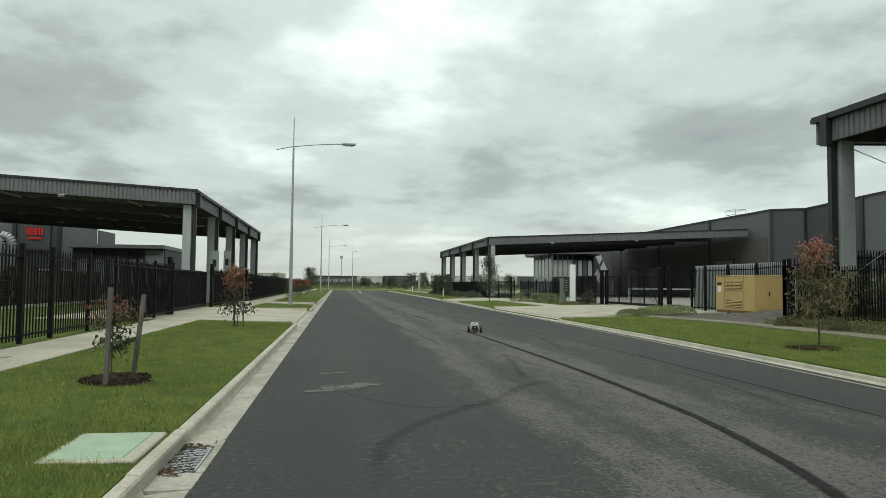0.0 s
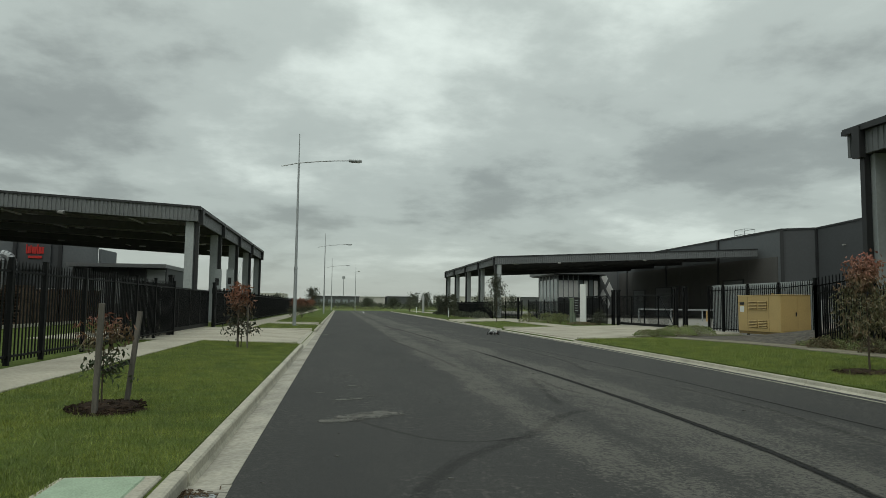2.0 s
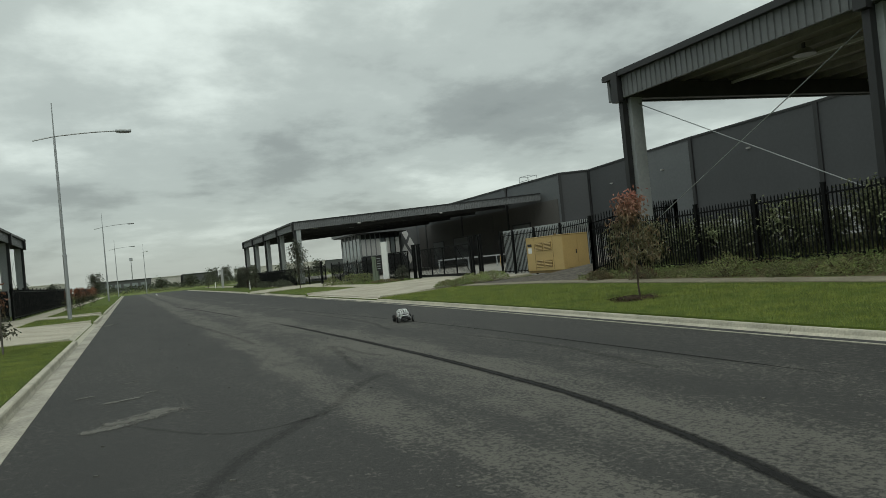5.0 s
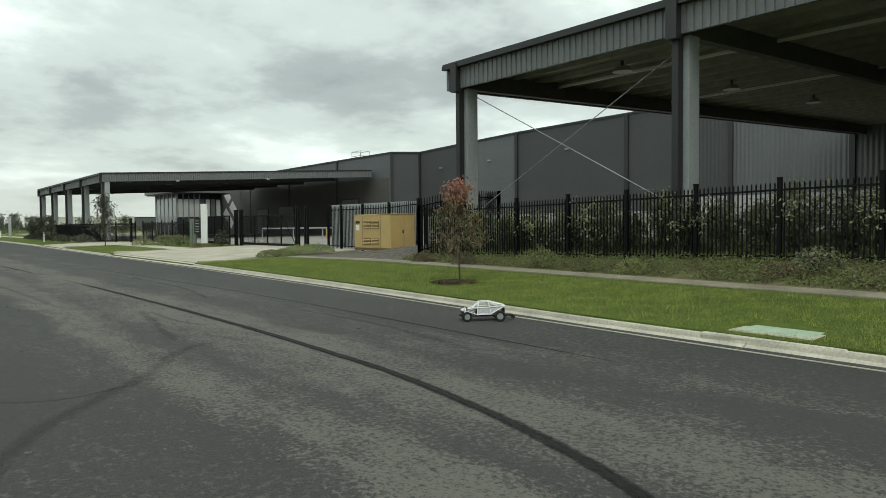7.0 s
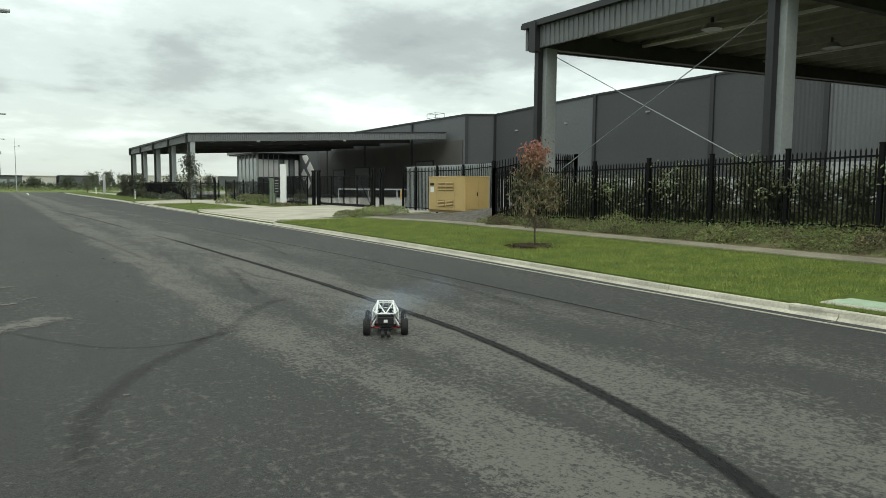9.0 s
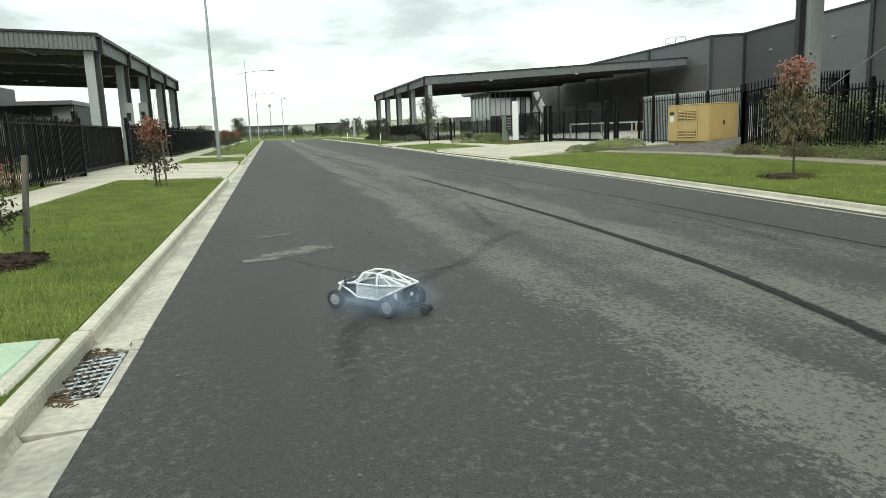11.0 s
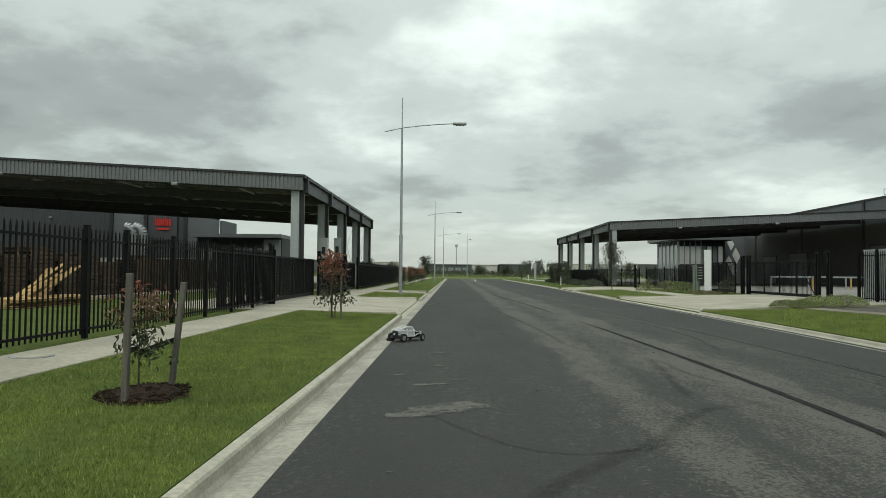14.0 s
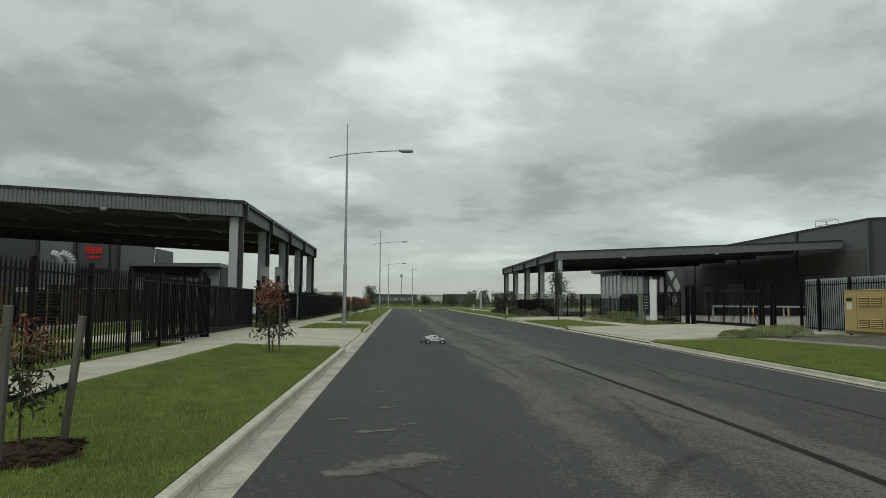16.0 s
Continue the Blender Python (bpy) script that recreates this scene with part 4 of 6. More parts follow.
# ---- canopies and sheds ----
def canopy(label, x0, s, y0, y1, ztop, width, rise, col_ys, zbase, depth=0.78, braces=()):
    """Steel loading canopy. x0: road-side edge; s: +1 or -1, the way it reaches; it rises away from the road."""
    top = thing("loading_canopy", label, "canopy", group="loading canopies")
    X = lambda d: x0 + s * d
    Z = lambda d: ztop + rise * d

    def sloped(name, mat, d0, d1, ya, yb, below_top, below_bot, label=""):
        bm = bmesh.new()
        vs = [bm.verts.new((X(d), y, Z(d) - b)) for d in (d0, d1) for y in (ya, yb) for b in (below_bot, below_top)]
        for f in ((0, 1, 3, 2), (4, 6, 7, 5), (0, 4, 5, 1), (2, 3, 7, 6), (0, 2, 6, 4), (1, 5, 7, 3)):
            bm.faces.new([vs[i] for i in f])
        return part(name, bm, mat, top, label)

    sloped("roof_sheet", UNDER, 0.1, width, y0 + 0.12, y1 - 0.12, 0.06, 0.10)
    sloped("roof_cap", GUTTER_TRIM, -0.12, width, y0 - 0.06, y1 + 0.06, -0.05, 0.055, "dark roof edge trim")
    # end fascias with upright ribs
    def folded(length, at):
        """A folded sheet: at(u, o, k) gives the point u along it, o proud of its plane, k = 0 foot or 1 head."""
        bm = bmesh.new()
        n = int(length / 0.20)
        us = []
        for i in range(n):
            a = length * i / n
            us += [(a, 0.0), (a + 0.12, 0.0), (a + 0.135, 0.03), (length * (i + 1) / n - 0.015, 0.03)]
        us.append((length, 0.0))
        rows = [[bm.verts.new(at(u, o, k)) for k in (0, 1)] + [bm.verts.new(at(u, 0.10, k)) for k in (1, 0)] for u, o in us]
        for r, q in zip(rows, rows[1:]):
            for k in range(4):
                bm.faces.new((r[k], q[k], q[(k + 1) % 4], r[(k + 1) % 4]))
        bm.faces.new(rows[0])
        bm.faces.new(rows[-1][::-1])
        return bm

    for y, way in ((y0, 1), (y1, -1)):
        part("end_fascia", folded(width, lambda u, o, k: (X(u), y + way * o, Z(u) - (0.06 if k else depth))), FASCIA, top, "ribbed grey end fascia")
    part("side_fascia", folded(y1 - y0 - 0.24, lambda u, o, k: (X(o), y0 + 0.12 + u, ztop - (0.06 if k else depth))), FASCIA, top, "ribbed grey side fascia")
    xs = sorted((X(-0.16), X(-0.002)))
    part("eaves_gutter", boxes((xs[0], y0 - 0.05, ztop - 0.14, xs[1], y1 + 0.05, ztop - 0.02)), GUTTER_TRIM, top)
    # structure below the roof
    for y in col_ys:
        sloped("rafter", BEAM, 0.1, width, y - 0.12, y + 0.12, 0.30, depth + 0.02)
    n = int(width / 1.25)
    for i in range(1, n):
        d = width * i / n
        sloped("purlin", PURLIN, d - 0.035, d + 0.035, y0 + 0.15, y1 - 0.15, 0.105, 0.295)
    for y in col_ys:
        bm = bmesh.new()
        xa, xb = sorted((X(0.22), X(0.64)))
        xm = (xa + xb) / 2
        h = ztop - depth
        add_box(bm, xa, y - 0.21, zbase - 0.1, xb, y - 0.17, h)
        add_box(bm, xa, y + 0.17, zbase - 0.1, xb, y + 0.21, h)
        add_box(bm, xm - 0.02, y - 0.17, zbase - 0.1, xm + 0.02, y + 0.17, h)
        add_box(bm, xa + 0.012, y - 0.165, zbase - 0.1, xa + 0.03, y + 0.165, h)
        part("column", bm, COLUMN, top, "pale grey steel column")
        xa, xb = sorted((X(0.0), X(0.19)))
        part("downpipe", boxes((xa, y - 0.07, zbase, xb, y + 0.10, ztop - depth)), GUTTER_TRIM, top, "dark square downpipe")
        xa, xb = sorted((X(-0.20), X(-0.005)))
        part("rainhead", boxes((xa, y - 0.14, ztop - depth - 0.12, xb, y + 0.14, ztop - 0.02)), GUTTER_TRIM, top)
    for ya, yb in braces:
        for za, zb in ((ztop - depth - 0.1, zbase + 0.95), (zbase + 0.95, ztop - depth - 0.1)):
            bm = bmesh.new()
            add_tube(bm, (X(0.5), ya, za), (X(0.5), yb, zb), 0.013, n=6)
            part("brace_rod", bm, GALV, top)
    # high-bay lamps and cable trays under the roof
    for y in [(a + b) / 2 for a, b in zip(col_ys, col_ys[1:])]:
        for d in (3.2, 9.5, 16.0):
            if d < width - 2:
                bm = bmesh.new()
                add_tube(bm, (X(d), y, Z(d) - 0.62), (X(d), y, Z(d) - 0.46), 0.30, 0.18, 14)
                lamp = part("high_bay_lamp", bm, LENS, top, "pale round high-bay lamp")
                bm = bmesh.new()
                add_tube(bm, (X(d), y, Z(d) - 0.46), (X(d), y, Z(d) - 0.28), 0.05, n=6)
                part("stem", bm, BEAM, lamp)
    for d in (4.6, 11.5):
        if d < width - 1:
            sloped("cable_tray", WHITE, d - 0.05, d + 0.05, y0 + 0.6, y1 - 0.6, 0.33, 0.41)
    for y in (y0 + 0.3,):
        for d in (6.5, 15.5):
            bm = bmesh.new()
            add_box(bm, -0.14, -0.10, -0.05, 0.14, 0.10, 0.05, pose(X(d), y0 - 0.08, Z(d) - depth - 0.06, 25, 0, 0))
            part("flood_lamp", bm, LENS, top, "small wall flood lamp")
    return top


def wall_panels(name, label, pts, z0, tops, mats, piers=True):
    """A panelled wall through plan points; tops: height at each point; mats: one per panel."""
    w = thing(name, label, "warehouse")
    for i, ((x0, y0), (x1, y1)) in enumerate(zip(pts, pts[1:])):
        d = Vector((x1 - x0, y1 - y0, 0))
        L = d.length
        bm = bmesh.new()
        vs = []
        for u, t in ((0.03, tops[i]), (L - 0.03, tops[i + 1])):
            for v in (0.0, 0.25):
                vs += [bm.verts.new((u, v, z0)), bm.verts.new((u, v, t))]
        for f in ((0, 1, 3, 2), (4, 6, 7, 5), (0, 4, 5, 1), (2, 3, 7, 6), (0, 2, 6, 4), (1, 5, 7, 3)):
            bm.faces.new([vs[k] for k in f])
        m = Matrix.Translation((x0, y0, 0)) @ Matrix.Rotation(math.atan2(d.y, d.x), 4, "Z")
        part("panel", bm, mats[i], w).matrix_basis = m
        bm = bmesh.new()
        vs = []
        for u, t in ((0, tops[i]), (L, tops[i + 1])):
            for v in (-0.08, 0.33):
                vs += [bm.verts.new((u, v, t - 0.05)), bm.verts.new((u, v, t + 0.12))]
        for f in ((0, 1, 3, 2), (4, 6, 7, 5), (0, 4, 5, 1), (2, 3, 7, 6), (0, 2, 6, 4), (1, 5, 7, 3)):
            bm.faces.new([vs[k] for k in f])
        part("coping", bm, GUTTER_TRIM, w).matrix_basis = m
        if piers:
            bm = bmesh.new()
            add_box(bm, -0.17, -0.16, z0, 0.17, -0.004, tops[i] - 0.06)
            part("pier", bm, GUTTER_TRIM, w).matrix_basis = m
        bm = bmesh.new()
        add_box(bm, 0.05, -0.06, z0, L - 0.05, -0.003, z0 + (3.3 if mats[i] in (CLAD_MID, CLAD_LOW) else 2.4))
        part("plinth", bm, PANEL_PALE, w, "pale precast plinth").matrix_basis = m
        if L > 5:
            bm = bmesh.new()
            add_box(bm, L * 0.5 - 0.15, -0.22, tops[i] * 0.79, L * 0.5 + 0.15, -0.01, tops[i] * 0.79 + 0.12)
            part("wall_lamp", bm, LENS, w, "small wall flood lamp").matrix_basis = m
    return w


def build_right_sheds():
    canopy("grey steel loading canopy on tall columns above the bank", 14.15, 1, -22.0, 19.75, 6.52, 34.0, 0.030, [-20.4, -12.5, -4.6, 3.3, 11.45, 19.2], 0.75, braces=((19.2, 11.45),))
    canopy("grey steel loading canopy spanning the gated yard", 14.86, 1, 68.7, 101.1, 6.24, 28.0, 0.051, [69.0, 77.0, 85.0, 93.0, 100.7], 0.3, 0.76)
    pts = [(43.3, 118), (43.3, 103), (43.3, 90), (43.3, 77.0), (43.3, 65.3), (45.9, 63.6), (45.9, 56.0), (45.9, 48.6), (45.9, 36.3), (45.9, 31.6), (45.9, 27.6), (45.9, 19.8), (45.9, -3), (45.9, -40)]
    tops = [9.1, 9.15, 9.2, 9.3, 9.35, 9.35, 9.62, 9.88, 10.05, 10.13, 10.2, 10.35, 10.4, 10.6]
    wall_panels("warehouse_wall", "long charcoal and grey precast warehouse with dark piers", pts, 0.0, tops,
                [PANEL_MID, PANEL_MID, PANEL_MID, PANEL_MID, PANEL_DARK, PANEL_DARK, PANEL_MID, PANEL_DARK, PANEL_DARK, CLAD_LOW, CLAD_MID, CLAD_MID, CLAD_MID], True)
    # sheets added over the lower wall, their dark tone painting the canopy's shade
    dock = thing("dock_cladding", "dark sheets added on the dock wall as canopy shade", "cladding", 43.2, 66.0, 0.0)
    for i in range(8):
        part("sheet", boxes((0.02, i * 5 + 0.01, 0.0, 0.097, i * 5 + 4.99, 6.7)), DOCK_SHADE, dock)
    roof = thing("warehouse_roof", "shallow grey metal warehouse roof with a guard rail", "roof")
    bm = bmesh.new()
    vs = [bm.verts.new(p) for p in ((43.5, 118, 9.0), (43.5, 65.5, 9.25), (110, 65.5, 10.6), (110, 118, 10.4))]
    bm.faces.new(vs)
    vs = [bm.verts.new(p) for p in ((46.1, 65, 9.25), (46.1, -40, 10.5), (110, -40, 11.6), (110, 65, 10.7))]
    bm.faces.new(vs)
    part("sheet", bm, FASCIA, roof)
    rail = thing("roof_guard_rail", "galvanised guard rail round a roof hatch", "railing", 43.9, 72.6, 9.1)
    for x, y in ((0, 0), (0, 2.0), (1.2, 0), (1.2, 2.0)):
        bm = bmesh.new()
        add_tube(bm, (x, y, 0), (x, y, 1.15), 0.03, n=5)
        part("post", bm, GALV, rail)
    for h in (0.6, 1.15):
        for a, b in (((0, 0), (0, 2.0)), ((1.2, 0), (1.2, 2.0)), ((0, 0), (1.2, 0)), ((0, 2.0), (1.2, 2.0))):
            bm = bmesh.new()
            add_tube(bm, (*a, h), (*b, h), 0.028, n=5)
            part("rail", bm, GALV, rail)
    # roller doors of the dock wall under the far canopy
    for ya, yb, h in ((96.7, 100.4, 3.6), (88.6, 93.0, 3.8), (72.0, 75.8, 4.2)):
        d = thing("roller_door", "grey steel roller door in a dark frame on the dock wall", "door", 43.2, ya, 0.3, group="roller doors")
        part("frame", boxes((-0.10, -0.15, 0, -0.003, 0, h + 0.15), (-0.10, yb - ya, 0, -0.003, yb - ya + 0.15, h + 0.15), (-0.10, 0.001, h, -0.003, yb - ya - 0.001, h + 0.15)), GUTTER_TRIM, d)
        for k in range(8):
            part("slat", boxes((-0.075, 0.005, h * k / 8 + 0.01, -0.065, yb - ya - 0.005, h * (k + 1) / 8 - 0.01)), FASCIA, d)
    # pattern of pale lozenges on the grey wall by the office
    g = thing("patterned_wall", "grey wall panel with a pale lozenge pattern", "wall", 40.4, 107.0, 0.0)
    g.scale = (1.1, 1.28, 1.42)
    part("panel", boxes((0, 0, 0, 3.05, 0.2, 5.2)), FASCIA, g)
    for cx, cz, sx, sz in ((0.75, 4.25, 0.5, 0.75), (1.5, 3.0, 0.55, 0.85), (0.55, 2.3, 0.5, 0.75), (1.15, 1.5, 0.4, 0.7)):
        bm = bmesh.new()
        lo = [bm.verts.new((cx + a * sx, -0.03, cz + b * sz)) for a, b in ((-1, 0.1), (0.1, -1), (1, -0.1), (-0.1, 1))]
        hi = [bm.verts.new((v.co.x, -0.004, v.co.z)) for v in lo]
        bm.faces.new(lo)
        for i in range(4):
            j = (i + 1) % 4
            bm.faces.new((lo[i], lo[j], hi[j], hi[i]))
        part("lozenge", bm, WHITE, g, "pale painted lozenge")
    # glazed gatehouse office
    o = thing("site_office", "glazed single-storey site office with a flat overhanging roof", "office", 32.9, 105.0, 0.0)
    o.scale = (1.08, 1.28, 1.43)
    part("roof", boxes((-1.0, -1.0, 4.5, 7.0, 9.5, 4.9)), FASCIA, o)
    part("soffit", boxes((-0.8, -0.8, 4.4, 6.8, 9.2, 4.495)), BEAM, o)
    part("core", boxes((0.15, 0.15, 0, 6.2, 8.6, 4.39)), PANEL_DARK, o)
    part("spandrel", boxes((0.0, -0.03, 0.0, 6.15, 0.145, 1.95)), PANEL_DARK, o, "dark cladding below the windows")
    for i in range(9):
        x = 0.1 + i * 0.74
        part("mullion", boxes((x - 0.06, -0.02, 1.955, x + 0.06, 0.148, 4.39)), COLUMN if i < 5 else GUTTER_TRIM, o)
        if i < 8:
            part("pane", boxes((x + 0.062, 0.06, 2.0, x + 0.678, 0.10, 3.9)), GLASS, o, "window pane")
            # white sheets added before some panes paint the bright sky in the glass
            if i < 4 or i in (5, 7):
                part("pane_sky", boxes((x + 0.09, 0.03, 2.05, x + 0.65, 0.055, 3.85)), WHITE, o, "white sheet giving the pane its sky brightness")
    for i in range(6):
        y = 0.3 + i * 1.5
        part("mullion", boxes((-0.02, y - 0.06, 0, 0.148, y + 0.06, 4.39)), PANEL_PALE, o)
        if i < 5:
            part("pane", boxes((0.06, y + 0.062, 0.5, 0.10, y + 1.438, 4.0)), GLASS, o)


def build_left_sheds():
    canopy("grey steel loading canopy on pale columns behind the fence", -7.48, -1, 38.6, 68.6, 6.24, 40.0, 0.050, [39.1, 46.1, 53.3, 60.6, 68.0], 0.24, 0.74, braces=((53.3, 60.6), (60.6, 68.0)))
    wall_panels("factory_wall", "dark grey sheet-clad factory wall, darkened as canopy shade", [(-47.4, 34), (-47.4, 54), (-47.4, 70)], 0.2, [8.6, 8.6, 8.6], [CLAD_SHADED_Y, CLAD_SHADED_Y], True)
    f = wall_panels("factory", "grey factory block with a red sign", [(-47.2, 74.0), (-34.7, 74.0), (-31.2, 74.0), (-27.1, 74.0), (-23.7, 74.0)], 0.2, [8.4, 8.4, 8.4, 8.0, 6.6], [CLAD_DARK, PANEL_MID, PANEL_DARK, PANEL_MID], True)
    part("side_wall", boxes((-23.7, 74.3, 0.2, -23.45, 79, 6.5)), PANEL_MID, f)
    sign = thing("factory_sign", "red lettered company sign on a dark wall", "sign", -30.1, 73.75, 0)
    for i, (x, w, h) in enumerate(((0, 0.08, 0.9), (0.13, 0.2, 0.66), (0.38, 0.10, 0.8), (0.53, 0.16, 0.66), (0.74, 0.2, 0.66), (0.99, 0.08, 0.9), (1.12, 0.22, 0.66), (1.38, 0.2, 0.66))):
        part("bar", boxes((x, -0.08, 5.9, x + w, 0, 5.9 + h)), RED_SIGN, sign)
    part("underline", boxes((0.2, -0.08, 5.45, 1.45, 0, 5.68)), RED_SIGN, sign)
    part("backing", boxes((-0.5, 0.002, 4.4, 2.2, 0.06, 7.6)), PANEL_DARK, sign)
    duct = thing("extraction_duct", "pair of silver curved extraction ducts", "duct", -31.6, 72.4, 0.2)
    for k in (0, 0.9):
        bm = bmesh.new()
        prev = None
        for i in range(7):
            a = math.pi / 2 * i / 6
            p = (k - 0.9 + 0.9 * math.cos(a), 0, 4.6 + 0.9 * math.sin(a))
            if prev:
                add_tube(bm, prev, p, 0.42, n=12)
            prev = p
        add_tube(bm, (k, 0, 0.2), (k, 0, 4.62), 0.38, n=12)
        part("pipe", bm, GALV, duct, "silver duct pipe")
    low = thing("annexe", "low dark annexe with a flat pale-edged roof", "building", -25.6, 72.0, 0.0)
    part("roof", boxes((0, -0.6, 4.65, 8.9, 9, 5.0)), FASCIA, low)
    part("wall", boxes((0.4, 0.3, 0, 8.8, 8.6, 4.64)), PANEL_DARK, low)
    part("end_panel", boxes((6.9, 0.1, 0, 8.7, 0.28, 4.5)), COLUMN, low, "pale end panel")
    for i in range(5):
        part("post", boxes((0.5 + i * 1.6, -0.2, 0, 0.66 + i * 1.6, -0.04, 4.64)), GUTTER_TRIM, low)
        part("window", boxes((0.8 + i * 1.4, 0.24, 1.2, 1.9 + i * 1.4, 0.296, 3.6)), GLASS, low)


# ---- street furniture ----
def build_lamps():
    lamp = thing("street_lamp", "tall galvanised street lamp with a long curved outreach arm", "street lamp", -2.74, 42.4, 0.15, group="street lamps")
    bm = bmesh.new()
    add_tube(bm, (0, 0, 0), (0, 0, 3.2), 0.10, 0.095, 12)
    add_tube(bm, (0, 0, 3.2), (0, 0, 3.3), 0.115, 0.10, 12)
    add_tube(bm, (0, 0, 3.3), (0, 0, 9.3), 0.078, 0.055, 12)
    part("pole", bm, GALV, lamp, smooth=False)
    bm = bmesh.new()
    add_tube(bm, (0, 0, 9.3), (0, 0, 11.05), 0.032, 0.025, 8)
    part("finial", bm, GALV, lamp)
    bm = bmesh.new()
    arm = [(-0.98, 0, 9.12), (0, 0, 9.34), (1.0, 0, 9.46), (2.0, 0, 9.55), (3.0, 0, 9.6)]
    for a, b in zip(arm, arm[1:]):
        add_tube(bm, a, b, 0.032, n=8)
    part("arm", bm, GALV, lamp)
    head = part("luminaire", bevelled(boxes((2.85, -0.15, 9.52, 3.62, 0.15, 9.66)), 0.04, 2), GALV, lamp, "flat grey luminaire head")
    part("lens", boxes((3.0, -0.11, 9.49, 3.5, 0.11, 9.519)), LENS, head)
    part("base_plate", boxes((-0.2, -0.2, -0.03, 0.2, 0.2, 0.015)), GALV, lamp)
    part("access_door", boxes((-0.05, -0.106, 0.5, 0.05, -0.09, 0.9)), GALV, lamp)
    copy_thing(lamp, pose(-2.3, 98.0, 0.0))
    copy_thing(lamp, pose(-1.85, 150.0, 0.0))
    copy_thing(lamp, pose(3.6, 172.0, 0.05, 0, 0, 75))


def build_generator():
    # stands on the gravel, its long vented side along the road
    z = right_z(15.2, 25.0)
    g = thing("generator", "tan enamelled diesel generator enclosure with louvred vents", "generator", 14.65, 26.34, z, -90)
    L, D, H = 2.56, 1.14, 1.86 - z
    part("skid", boxes((0.02, 0.02, 0, L - 0.02, D - 0.02, 0.09)), GEN_VENT, g)
    part("enclosure", bevelled(boxes((0, 0, 0.09, L, D, H)), 0.02, 2), GEN_TAN, g)
    part("roof_lip", bevelled(boxes((-0.015, -0.015, H + 0.001, L + 0.015, D + 0.015, H + 0.03)), 0.01, 1), GEN_TAN, g)
    for x0, x1, z0, z1 in ((0.72, 1.22, 0.86, 1.18), (1.30, 1.80, 0.86, 1.18), (0.72, 1.22, 0.22, 0.50), (1.30, 1.80, 0.22, 0.50)):
        v = part("vent", boxes((x0, -0.012, z0, x1, -0.002, z1)), GEN_VENT, g, "louvred vent")
        n = int((z1 - z0) / 0.05)
        for i in range(n):
            z = z0 + (z1 - z0) * (i + 0.5) / n
            bm = bmesh.new()
            add_box(bm, x0, -0.022, -0.012, x1, 0.0, 0.012, pose(0, -0.016, z, -30, 0, 0))
            part("slat", bm, GEN_TAN, v)
    for x in (0.62, 1.9):
        part("seam", boxes((x, -0.006, 0.12, x + 0.012, -0.0005, H - 0.03)), GEN_VENT, g)
    part("label_plate", boxes((0.12, -0.008, 1.05, 0.42, -0.001, 1.15)), BLACK, g, "black maker's plate")
    part("label_plate", boxes((0.14, -0.007, 0.78, 0.40, -0.001, 1.00)), WHITE, g, "white warning label")
    part("side_door", boxes((L + 0.001, 0.08, 0.16, L + 0.012, 0.60, H - 0.06), (L + 0.001, 0.64, 0.16, L + 0.012, D - 0.08, H - 0.06)), GEN_TAN, g)
    part("handle", boxes((L + 0.013, 0.55, 0.66, L + 0.035, 0.59, 0.80)), BLACK, g)
    part("lifting_eye", boxes((L * 0.5 - 0.05, D * 0.5 - 0.02, H + 0.03, L * 0.5 + 0.05, D * 0.5 + 0.02, H + 0.10)), GEN_VENT, g)


